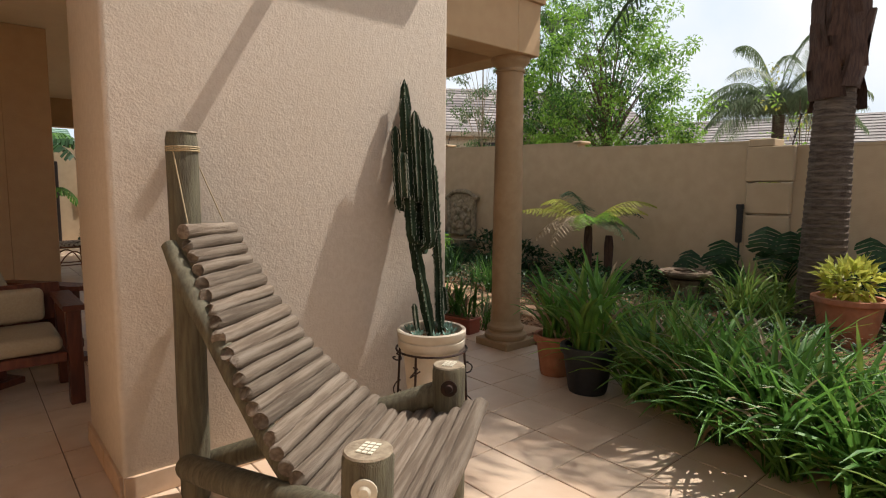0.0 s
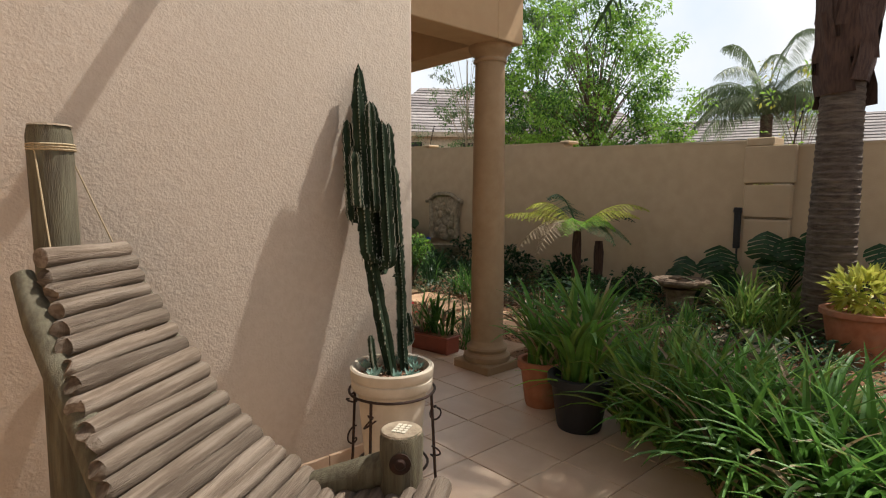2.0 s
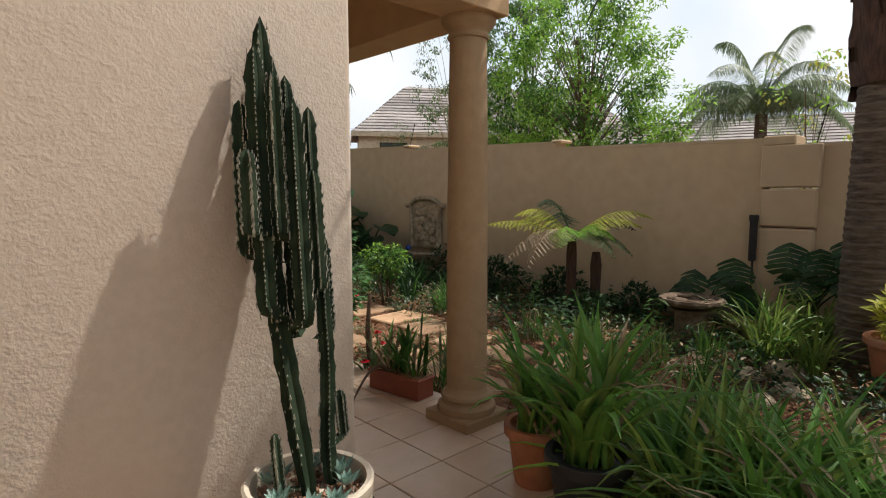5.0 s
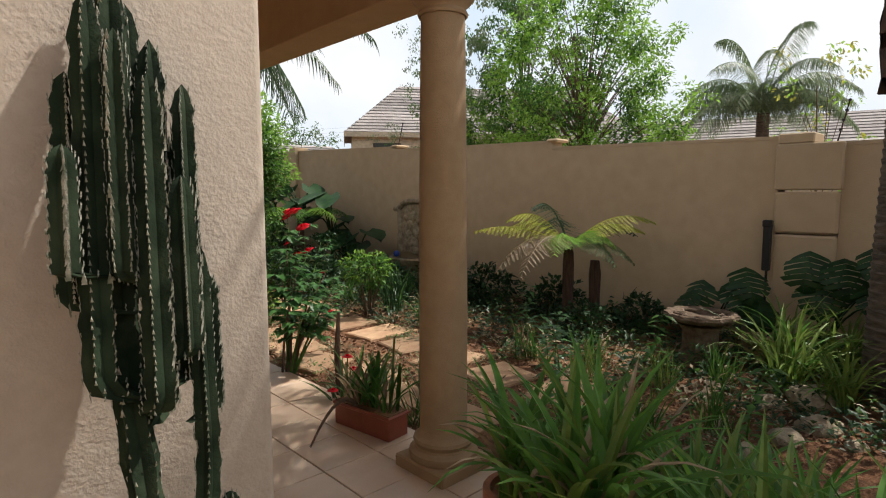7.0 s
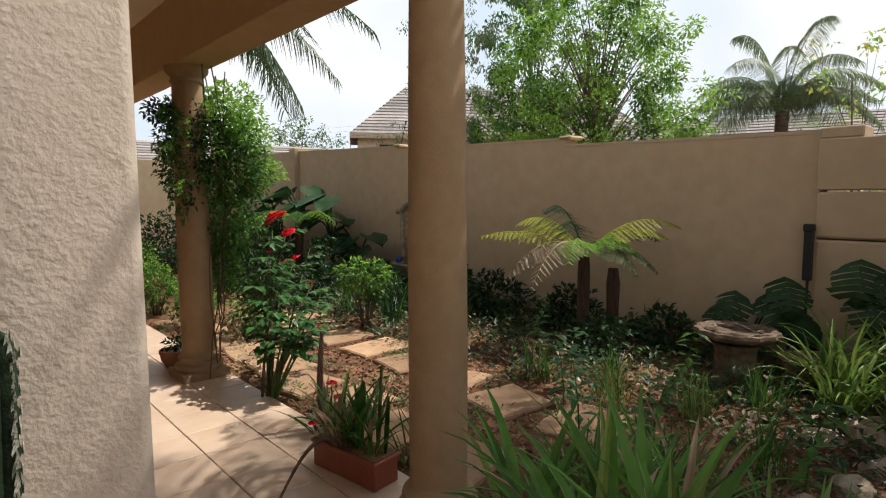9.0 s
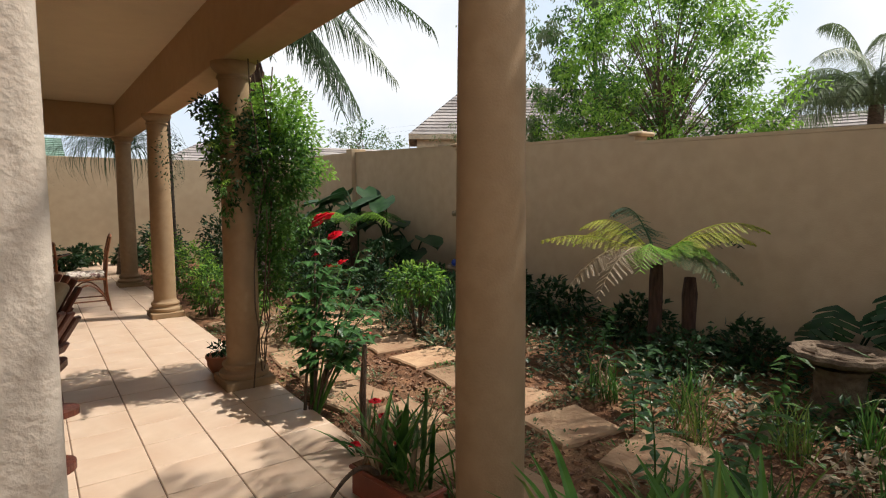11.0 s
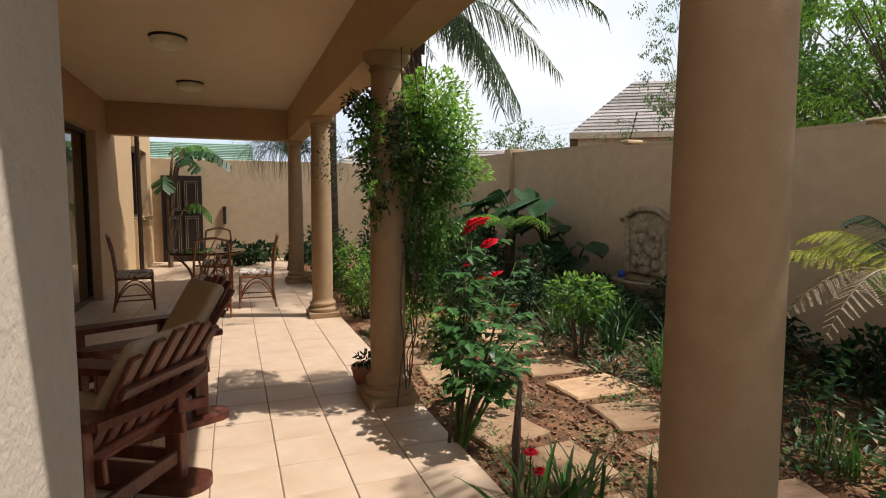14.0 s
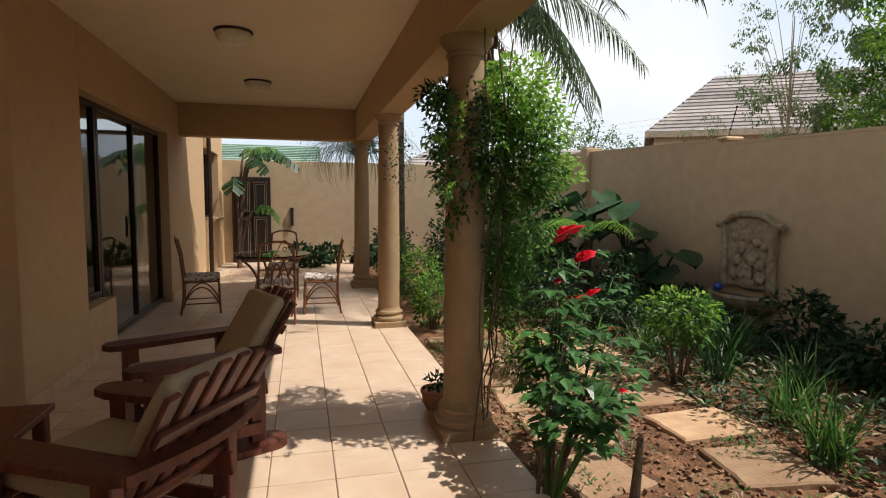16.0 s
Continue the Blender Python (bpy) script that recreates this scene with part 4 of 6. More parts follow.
def flag(x, y, a, w, l):
    V = []
    n = 16
    for zz, k in ((-0.06, 1.0), (-0.012, 1.0), (0.0, 0.95)):
        for i in range(n):
            t = 2 * math.pi * i / n
            c, s = math.cos(t), math.sin(t)
            q = 1 / max(abs(c), abs(s))
            V.append((c * q * w / 2 * k * (1 + 0.08 * noise.noise((x, y, i * 1.7))), s * q * l / 2 * k * (1 + 0.08 * noise.noise((y, x, i * 1.3))), zz))
    F = [tuple(range(2 * n, 3 * n))]
    for j in (0, 1):
        F += [(j * n + i, j * n + (i + 1) % n, (j + 1) * n + (i + 1) % n, (j + 1) * n + i) for i in range(n)]
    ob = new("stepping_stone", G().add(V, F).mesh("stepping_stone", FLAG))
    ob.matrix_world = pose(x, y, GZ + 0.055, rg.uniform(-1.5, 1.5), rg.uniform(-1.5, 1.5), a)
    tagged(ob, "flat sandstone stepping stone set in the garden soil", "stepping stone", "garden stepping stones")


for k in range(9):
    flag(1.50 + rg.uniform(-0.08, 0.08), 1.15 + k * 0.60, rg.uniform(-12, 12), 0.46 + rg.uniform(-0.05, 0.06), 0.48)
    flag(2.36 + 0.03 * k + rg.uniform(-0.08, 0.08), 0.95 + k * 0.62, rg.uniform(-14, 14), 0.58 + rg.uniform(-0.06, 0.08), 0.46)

peb = G()
for k in range(5200):
    x, y = rg.uniform(1.05, 3.2), rg.uniform(-0.8, 6.2)
    r = rg.uniform(0.006, 0.020)
    z = GZ + 0.025 + 0.028 * noise.noise((x * 3, y * 3, 0)) + 0.018 * noise.noise((x * 11, y * 11, 3))
    m = pose(x, y, z + r * 0.3, rg.uniform(0, 90), rg.uniform(0, 40), rg.uniform(0, 180)) @ Matrix.Diagonal((r * rg.uniform(0.8, 2.2), r, r * 0.55, 1))
    peb.add([(1, 0, 0), (0, 1, 0), (-1, 0, 0), (0, -1, 0), (0, 0, 1), (0, 0, -1)], [(0, 1, 4), (1, 2, 4), (2, 3, 4), (3, 0, 4), (1, 0, 5), (2, 1, 5), (3, 2, 5), (0, 3, 5)], m)
tagged(part("gravel_mulch", peb, PEBBLE), "brown pebbles and bark chips over the soil", "gravel", "", "stuff")

cover = {MIDLEAF: G(), GREYLEAF: G(), DRYLEAF: G()}
for k in range(420):
    x, y = rg.uniform(1.12, 3.2), rg.uniform(-0.6, 6.0)
    if noise.noise((x * 1.6, y * 1.6, 9)) < -0.02:
        continue
    g = rg.choice((cover[MIDLEAF], cover[GREYLEAF], cover[GREYLEAF], cover[DRYLEAF]))
    for i in range(26):
        a = rg.uniform(0, 6.28)
        r = 0.13 * rg.random() ** 0.5
        leaf(g, (x + r * math.cos(a), y + r * math.sin(a), GZ + 0.03 + 0.07 * rg.random() * (1 - r / 0.2)), (math.cos(a), math.sin(a), rg.uniform(0, 1.3)), (0, 0, 1), rg.uniform(0.02, 0.045), 0.016)
for mt, g in cover.items():
    tagged(part("groundcover", g, mt), "low spreading groundcover between the stepping stones", "groundcover", "", "stuff")

# mostly dark leaves: the boundary wall's shade is put into their colour
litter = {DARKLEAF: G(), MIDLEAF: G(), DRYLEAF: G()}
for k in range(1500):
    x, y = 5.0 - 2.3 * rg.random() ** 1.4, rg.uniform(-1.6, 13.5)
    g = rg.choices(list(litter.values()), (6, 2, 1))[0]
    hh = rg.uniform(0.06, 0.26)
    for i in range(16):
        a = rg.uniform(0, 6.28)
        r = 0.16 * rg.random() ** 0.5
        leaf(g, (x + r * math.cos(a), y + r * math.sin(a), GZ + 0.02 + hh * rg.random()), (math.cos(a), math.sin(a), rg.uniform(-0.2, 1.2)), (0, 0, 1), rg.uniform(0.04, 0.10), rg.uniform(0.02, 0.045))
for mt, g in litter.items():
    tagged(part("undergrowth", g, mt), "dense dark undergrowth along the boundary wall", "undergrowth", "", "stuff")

# tall weeds on thin stems
for k, (x, y, h) in enumerate(((2.05, 0.75, 0.62), (2.35, 0.45, 0.5), (2.6, 1.25, 0.55), (1.85, 0.25, 0.45), (2.9, 1.4, 0.5), (3.3, 0.7, 0.55), (3.5, 2.2, 0.6), (2.5, -0.3, 0.5))):
    root = thing("garden_weed", pose(x, y, GZ), "thin stemmed weed with broad pointed leaves", "plant", "garden weeds")
    bend = Vector((rg.uniform(-0.1, 0.1), rg.uniform(-0.1, 0.1), h))
    pts = bez((0, 0, 0), (0, 0, h * 0.6), bend, 8)
    part("stem", G().tube(pts, [0.006 - 0.0005 * i for i in range(9)], 5), MIDLEAF, root)
    g = G()
    for i in range(1, 9):
        for q in range(3):
            a = i * 2.4 + q * 2.1
            leaf(g, pts[i], (math.cos(a), math.sin(a), rg.uniform(-0.3, 0.4)), (0, 0, 1), rg.uniform(0.08, 0.17), 0.055)
    part("foliage", g, MIDLEAF if k % 2 else ROSELEAF, root)

# clumps of iris and grassy leaves
for k, (x, y, n, l, w, mats) in enumerate((
        (2.85, 2.75, 60, 0.55, 0.016, (MIDLEAF, STRAP)), (3.1, 3.3, 50, 0.5, 0.015, (MIDLEAF, STRAP)), (2.95, 1.75, 45, 0.42, 0.013, (MIDLEAF, DRYLEAF)),
        (3.3, 4.2, 60, 0.5, 0.015, (DARKLEAF, MIDLEAF)), (3.55, 3.6, 60, 0.55, 0.018, (DARKLEAF, MIDLEAF)), (3.75, 4.6, 70, 0.6, 0.022, (DARKLEAF, MIDLEAF)),
        (3.2, 5.0, 50, 0.45, 0.016, (MIDLEAF, DARKLEAF)), (2.75, 0.95, 46, 0.42, 0.010, (STRAPLIGHT, MIDLEAF)), (3.0, 0.5, 50, 0.45, 0.011, (STRAPLIGHT, MIDLEAF)),
        (3.25, 1.25, 40, 0.40, 0.011, (MIDLEAF, DRYLEAF)), (1.62, 1.62, 34, 0.42, 0.022, (GREYLEAF, MIDLEAF)), (1.35, 1.95, 30, 0.40, 0.024, (GREYLEAF, STRAP)), (1.25, 1.25, 40, 0.36, 0.016, (MIDLEAF, DRYLEAF)),
        (2.1, 0.2, 44, 0.42, 0.014, (MIDLEAF, STRAPLIGHT)), (1.75, 0.55, 36, 0.34, 0.014, (MIDLEAF, DRYLEAF)), (2.55, -0.1, 44, 0.40, 0.012, (MIDLEAF, STRAPLIGHT)), (3.4, 0.2, 50, 0.42, 0.012, (MIDLEAF, STRAPLIGHT)))):
    strap_plant("iris_clump", pose(x, y, GZ, 0, 0, k * 40), "upright narrow leaved garden iris clump", n, l, w, mats, 0.11, (1.0, 1.5), (0.1, 1.2), 300 + k, group="iris and grass clumps")

strap_plant("agapanthus_clump", pose(1.16, 0.02, 0), "dense green strap leaved agapanthus clump", 70, 0.62, 0.028, (STRAP, MIDLEAF), 0.10, (0.75, 1.5), (0.6, 2.2), 91, group="agapanthus bank")
strap_plant("agapanthus_clump", pose(1.42, -0.12, GZ), "dense green strap leaved agapanthus clump", 70, 0.68, 0.030, (STRAP, MIDLEAF, DRYLEAF), 0.10, (0.75, 1.5), (0.6, 2.2), 92, group="agapanthus bank")
for k, (x, y, l) in enumerate(((4.15, -0.02, 0.75), (3.75, -0.18, 0.72), (4.35, -0.45, 0.70), (3.5, -0.55, 0.5))):
    strap_plant("pale_strap_plant", pose(x, y, GZ + 0.05), "pale yellow green arching strap leaved plant", 70, l, 0.024, (STRAPLIGHT, STRAP), 0.12, (0.9, 1.5), (0.7, 2.2), 330 + k, group="pale strap plants")


def shrub(name, x, y, z, radii, count, size, mat, label, seed, stems=6, height=None, mat2=None, droop=0.2, gaps=0.25, group="", shell=0.35):
    rr = random.Random(seed)
    h = height or z
    base = GZ + 0.0
    root = thing(name, pose(x, y, base), label, "shrub", group)
    g = G()
    for k in range(stems):
        a = 2 * math.pi * k / stems + rr.uniform(-0.4, 0.4)
        q = Vector((math.cos(a) * radii[0] * 0.6, math.sin(a) * radii[1] * 0.6, h - base + radii[2] * rr.uniform(-0.2, 0.5)))
        g.tube(bez((math.cos(a) * 0.04, math.sin(a) * 0.04, 0), (q.x * 0.3, q.y * 0.3, q.z * 0.6), q, 6), [0.014 - 0.0015 * i for i in range(7)], 6)
    part("branchwork", g, BARK, root)
    g, g2 = G(), G()
    noise.seed_set(seed)
    n2 = count // 4 if mat2 else 0
    cloud(g, (0, 0, h - base), radii, count - n2, size, rr, droop, 0.5, shell, gaps)
    if n2:
        cloud(g2, (0, 0, h - base + radii[2] * 0.3), (radii[0] * 0.9, radii[1] * 0.9, radii[2] * 0.8), n2, size, rr, droop, 0.5, 0.7, gaps)
        part("new_leaves", g2, mat2, root, "fresh light green leaves")
    part("foliage", g, mat, root)
    noise.seed_set(1)
    return root


shrub("flowering_shrub", 2.95, 4.25, 0.50, (0.42, 0.45, 0.26), 900, 0.07, MIDLEAF, "rounded shrub with fresh green leaf tips", 41, 8, mat2=FRESHLEAF)
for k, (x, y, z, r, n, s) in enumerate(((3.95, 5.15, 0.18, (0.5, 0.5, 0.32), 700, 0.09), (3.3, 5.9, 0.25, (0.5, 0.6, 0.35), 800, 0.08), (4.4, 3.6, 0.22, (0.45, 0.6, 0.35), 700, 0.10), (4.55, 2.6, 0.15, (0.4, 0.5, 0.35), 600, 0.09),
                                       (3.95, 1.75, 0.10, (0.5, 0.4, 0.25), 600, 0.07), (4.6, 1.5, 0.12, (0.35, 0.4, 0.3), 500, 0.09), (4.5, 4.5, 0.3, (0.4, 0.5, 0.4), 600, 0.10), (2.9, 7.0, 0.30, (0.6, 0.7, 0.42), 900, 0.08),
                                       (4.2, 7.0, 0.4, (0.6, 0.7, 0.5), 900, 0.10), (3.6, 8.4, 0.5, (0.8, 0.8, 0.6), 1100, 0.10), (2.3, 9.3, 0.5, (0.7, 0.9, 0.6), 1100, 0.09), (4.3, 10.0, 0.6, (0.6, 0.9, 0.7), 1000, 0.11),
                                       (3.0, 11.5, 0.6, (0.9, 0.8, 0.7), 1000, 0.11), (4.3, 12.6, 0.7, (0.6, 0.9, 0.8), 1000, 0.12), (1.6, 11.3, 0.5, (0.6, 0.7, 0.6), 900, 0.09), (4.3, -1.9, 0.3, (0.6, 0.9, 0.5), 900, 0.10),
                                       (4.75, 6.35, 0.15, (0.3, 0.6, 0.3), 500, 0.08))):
    # leaf colour carries the wall's shade as well as the shrub's green
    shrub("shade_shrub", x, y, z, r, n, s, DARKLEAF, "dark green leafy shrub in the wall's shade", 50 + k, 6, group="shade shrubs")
for k, (x, y, z, r, n) in enumerate(((1.55, 5.75, 0.18, (0.30, 0.45, 0.30), 900), (1.4, 6.75, 0.25, (0.32, 0.5, 0.42), 1100), (1.5, 7.9, 0.35, (0.36, 0.6, 0.5), 1200), (1.35, 9.2, 0.4, (0.36, 0.6, 0.55), 1200), (1.5, 10.4, 0.4, (0.4, 0.6, 0.5), 900), (1.75, 4.75, 0.12, (0.3, 0.4, 0.25), 600))):
    shrub("border_shrub", x, y, z, r, n, 0.06, MIDLEAF, "mid green border shrub beside the veranda floor", 80 + k, 7, mat2=FRESHLEAF, group="border shrubs")
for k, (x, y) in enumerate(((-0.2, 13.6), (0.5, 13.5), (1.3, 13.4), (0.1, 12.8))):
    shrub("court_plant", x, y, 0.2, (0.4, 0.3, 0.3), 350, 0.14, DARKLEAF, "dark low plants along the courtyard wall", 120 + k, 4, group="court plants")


def broken_leaf(g, p, way, length, seed):
    """A large heart shaped leaf with deep cuts, in one curved sheet."""
    rr = random.Random(seed)
    way = Vector(way).normalized()
    side = way.cross(Vector((0, 0, 1))).normalized()
    nr = side.cross(way)
    p = Vector(p)
    for q in (-1, 1):
        n = 7
        for i in range(n):
            t0, t1 = i / n, (i + 0.95) / n
            w = lambda t: length * 0.52 * math.sin(math.pi * min(1, 0.16 + 0.84 * t)) ** 0.6 * (1 if t < 0.98 else 0.4)
            fw = 0.24
            jit = rr.uniform(0.8, 1.12)
            V = []
            for t in (t0, t1):
                for s in (0.0, 0.55, 1.0):
                    V.append(p + way * length * (t * (1 - 0.07 * s * (t > t0)) + fw * s * (0.6 - 0.2 * t)) * 0.92 + side * q * w(t + 0.04) * s * jit + nr * (-0.10 * length * s * s - 0.16 * length * t * t))
            g.add(V, [(0, 1, 4, 3), (1, 2, 5, 4)])


for k, (x, y, z, n) in enumerate(((4.85, 0.82, 0.62, 6), (4.80, -0.16, 0.82, 7), (4.75, -0.9, 0.85, 5))):
    root = thing("monstera_plant", pose(x, y, GZ), "large split leaved monstera against the wall", "plant", "monstera plants")
    for i in range(n):
        a = math.radians(150 + 150 * (i + 0.5) / n + rg.uniform(-14, 14))
        top = Vector((math.cos(a) * 0.16, math.sin(a) * 0.42, z + rg.uniform(-0.25, 0.22)))
        s = part("leaf_stalk", G().tube(bez((0, 0, 0), (0.02, top.y * 0.3, z * 0.7), top, 6), 0.009, 6), DARKLEAF, root)
        g = G()
        broken_leaf(g, top + Vector((0, 0, 0.1)), (-0.45, math.sin(a) * 0.7 + rg.uniform(-0.2, 0.2), -0.75), 0.40, 10 * k + i)
        part("leaf", g, DARKLEAF, s, smooth=True)


def elephant_leaf(g, p, way, length):
    way = Vector(way).normalized()
    side = way.cross(Vector((0, 0, 1))).normalized()
    nr = side.cross(way)
    p = Vector(p)
    n = 8
    V, F = [], []
    for i in range(n + 1):
        t = i / n
        w = length * 0.40 * (math.sin(math.pi * (0.12 + 0.88 * t)) ** 0.7 if t < 1 else 0.0)
        for s in (-1, -0.5, 0, 0.5, 1):
            V.append(p + way * length * (t - 0.12 * abs(s) * (1 - t)) + side * w * s * (1 + 0.05 * math.sin(i * 2.2)) + nr * (0.10 * length * abs(s) - 0.25 * length * t * t))
    for i in range(n):
        for j in range(4):
            a = i * 5 + j
            F.append((a, a + 1, a + 6, a + 5))
    g.add(V, F)


for k, (x, y, z) in enumerate(((4.65, 7.75, 1.45), (4.5, 8.6, 1.65), (4.7, 6.95, 0.95), (4.4, 9.3, 1.5))):
    root = thing("elephant_ear_plant", pose(x, y, GZ), "dark broad leaved elephant ear plant by the wall", "plant", "elephant ear plants")
    for i in range(6):
        a = math.radians(100 + 160 * i / 5 + rg.uniform(-12, 12))
        top = Vector((math.cos(a) * 0.22, math.sin(a) * 0.35, z + rg.uniform(-0.35, 0.1)))
        s = part("leaf_stalk", G().tube(bez((0, 0, 0), (0, 0, z * 0.8), top, 6), 0.014, 6), DARKLEAF, root)
        g = G()
        elephant_leaf(g, top, (math.cos(a), math.sin(a), rg.uniform(-0.5, 0.1)), 0.55)
        part("leaf", g, DARKLEAF, s, smooth=True)


def frond(g, base, head, rise, length, droop, leaflet, n, rr, sub=True):
    """A fern frond: a curved rib with small pinnae, each cut again."""
    out = Vector((math.cos(head), math.sin(head), 0))
    b = Vector(base)
    pts = bez(b, b + out * length * 0.5 + Vector((0, 0, rise * 1.25)), b + out * length + Vector((0, 0, rise * 0.75 - droop)), 12)
    g.tube(pts, [0.008 - 0.0005 * i for i in range(13)], 5, False)
    m = len(pts) - 1
    for i in range(n):
        t = 0.12 + 0.88 * (i + 0.5) / n
        k = min(int(t * m), m - 1)
        p = pts[k].lerp(pts[k + 1], t * m - k)
        d = (pts[k + 1] - pts[k]).normalized()
        s = d.cross(Vector((0, 0, 1))).normalized()
        l = leaflet * math.sin(math.pi * min(0.96, 0.25 + 0.75 * t)) ** 0.8
        for q in (-1, 1):
            way = (s * q + d * 0.35 - Vector((0, 0, 0.35 + 0.35 * rr.random()))).normalized()
            l *= rr.uniform(0.92, 1.06)
            if sub:
                cr = way.cross(Vector((0, 0, 1))).normalized()
                g.tube([p, p + way * l], 0.0016, 4, False)
                for j in range(11):
                    u = (j + 0.7) / 11
                    for w in (-1, 1):
                        leaf(g, p + way * l * u, cr * w + way * 0.9, (0, 0, 1), 0.095 * l * (1 - 0.75 * u) + 0.012, 0.0125, 0.1)
            else:
                leaf(g, p, way, (0, 0, 1), l, 0.02, 0.2)


def tree_fern(x, y, top, fronds, label, seed, trunks=1):
    rr = random.Random(seed)
    root = thing("tree_fern", pose(x, y, GZ), label, "fern", "tree ferns")
    h = top - GZ
    for k in range(trunks):
        o = Vector((0.22 * k, -0.2 * k, 0))
        tr = G().lathe([(0.075, 0), (0.06, h * 0.4), (0.065, h * 0.8 - 0.12 * k), (0.05, h - 0.16 * k)], 14, pose(*o), wob=lambda a, z: 1 + 0.18 * noise.noise((a * 3, z * 14, seed)))
        part("trunk", tr, BOOT, root)
    for head, rise, length, droop, mt in fronds:
        g = G()
        frond(g, (0, 0, h - 0.02), math.radians(head), rise, length, droop, 0.25, 19, rr)
        part("frond", g, mt, root, {"yellowing leaf": "yellow green frond", "dry brown leaf": "dry pale frond"}.get(mt.name, ""))


# the dark fronds behind the crown stand in for shadow on the wall
tree_fern(4.12, 2.10, 0.88, ((140, 0.28, 1.05, 0.02, YELLOWLEAF), (158, 0.30, 0.90, 0.46, DRYLEAF), (-45, 0.42, 0.95, 0.04, YELLOWLEAF), (-62, 0.24, 0.70, 0.34, GREYLEAF), (-52, 0.34, 0.8, 0.08, YELLOWLEAF), (128, 0.40, 0.75, 0.16, YELLOWLEAF), (-70, 0.30, 0.5, 0.2, FRESHLEAF), (118, 0.45, 0.7, 0.05, YELLOWLEAF),
                             (-20, 0.35, 0.95, 0.15, DARKLEAF), (90, 0.55, 0.5, 0.0, DARKLEAF), (200, 0.3, 0.6, 0.25, FRESHLEAF), (-85, 0.25, 0.55, 0.35, GREYLEAF), (60, 0.45, 0.6, 0.2, DARKLEAF), (180, 0.32, 0.85, 0.5, DRYLEAF)),
          "tree fern with yellowing and dry pale fronds", 5, 2)
tree_fern(3.95, 7.7, 1.02, tuple((a, 0.36, 0.95, 0.28, FRESHLEAF if a % 80 else MIDLEAF) for a in range(0, 360, 40)), "fresh green tree fern among dark leaves", 6)

# bird bath, urn, rocks, clay pot
bath = thing("bird_bath", pose(3.96, 0.58, GZ - 0.04), "worn mossy concrete bird bath on a pedestal", "bird bath")
part("pedestal", G().lathe([(0.0, 0), (0.20, 0), (0.195, 0.06), (0.165, 0.12), (0.15, 0.24), (0.155, 0.36), (0.19, 0.42), (0.0, 0.44)], 24, wob=lambda a, z: 1 + 0.05 * noise.noise((a * 2, z * 9, 1))), SHADEMOSS, bath, smooth=True)
bowl = part("bowl", G().lathe([(0.0, 0.425), (0.12, 0.43), (0.25, 0.455), (0.295, 0.475), (0.31, 0.50), (0.30, 0.525), (0.27, 0.528), (0.245, 0.51), (0.12, 0.485), (0.0, 0.482)], 44, wob=lambda a, z: 1 + 0.045 * math.sin(a * 13) * (z > 0.45)), SHADEMOSS, bath, "scalloped bowl with rough rim", smooth=True)
part("relief", G().tube([((0.19 + 0.03 * math.sin(t * 7)) * math.cos(t), (0.19 + 0.03 * math.sin(t * 7)) * math.sin(t), 0.507) for t in [2 * math.pi * i / 60 for i in range(61)]], 0.018, 6, False), SHADEMOSS, bowl, smooth=True)
urn = thing("clay_urn", pose(4.40, 0.12, GZ), "wide brown clay urn half hidden by leaves", "urn")
part("body", G().lathe([(0.0, 0), (0.16, 0), (0.22, 0.06), (0.25, 0.14), (0.235, 0.2), (0.25, 0.215), (0.27, 0.235), (0.255, 0.25), (0.225, 0.235), (0.0, 0.2)], 32), COLUMN, urn, smooth=True)
pot = thing("clay_pot_plant", pose(3.62, -1.18, GZ), "large terracotta pot with yellow green leaves", "potted plant")
part("pot", G().lathe(pot_profile(0.30, 0.46, 0.03), 36), TERRACOTTA, pot, smooth=True)
g = G()
cloud(g, (0, 0, 0.62), (0.28, 0.28, 0.2), 260, 0.15, random.Random(3), -0.5, 0.35, 0.3)
part("foliage", g, YELLOWLEAF, pot)
for k in range(22):
    x, y, r = ((3.55, -0.42, 0.18), (3.25, -0.2, 0.12), (3.8, -0.2, 0.10), (3.05, -0.55, 0.13), (2.7, -0.45, 0.11), (2.35, -0.35, 0.09))[k] if k < 6 else (rg.uniform(2.0, 3.6), rg.uniform(-0.9, 1.2), rg.uniform(0.035, 0.07))
    g = G()
    bm = bmesh.new()
    bmesh.ops.create_icosphere(bm, subdivisions=2, radius=r)
    for v in bm.verts:
        v.co *= 1 + 0.30 * noise.noise(v.co / r * 1.3 + Vector((k, 0, 0)))
        v.co.z *= 0.62
    bm.verts.index_update()
    g.add([v.co.copy() for v in bm.verts], [[v.index for v in f.verts] for f in bm.faces])
    bm.free()
    ob = new("garden_rock", g.mesh("garden_rock", STONE))
    ob.matrix_world = pose(x, y, GZ + r * 0.3, 0, 0, k * 50)
    tagged(ob, "rough brown grey rock bedded in soil", "rock", "garden rocks")

# wall fountain
fount = thing("wall_fountain", pose(5.07, 5.77, GZ - 0.06), "cast stone wall fountain with relief plaque and basin", "fountain")
pl = G()
n = 24
V = []
for xx in (-0.002, -0.06):
    for i in range(n + 1):
        u = -0.40 + 0.80 * i / n
        V.append((xx, u, 1.36 + 0.11 * math.cos(u / 0.40 * math.pi / 2) ** 2))
    for i in range(n + 1):
        V.append((xx, -0.36 + 0.72 * i / n, 0.62))
q = 2 * (n + 1)
F = []
for i in range(n):
    F += [(q + i, q + i + 1, q + n + 1 + i + 1, q + n + 1 + i), (i, i + 1, q + i + 1, q + i)]
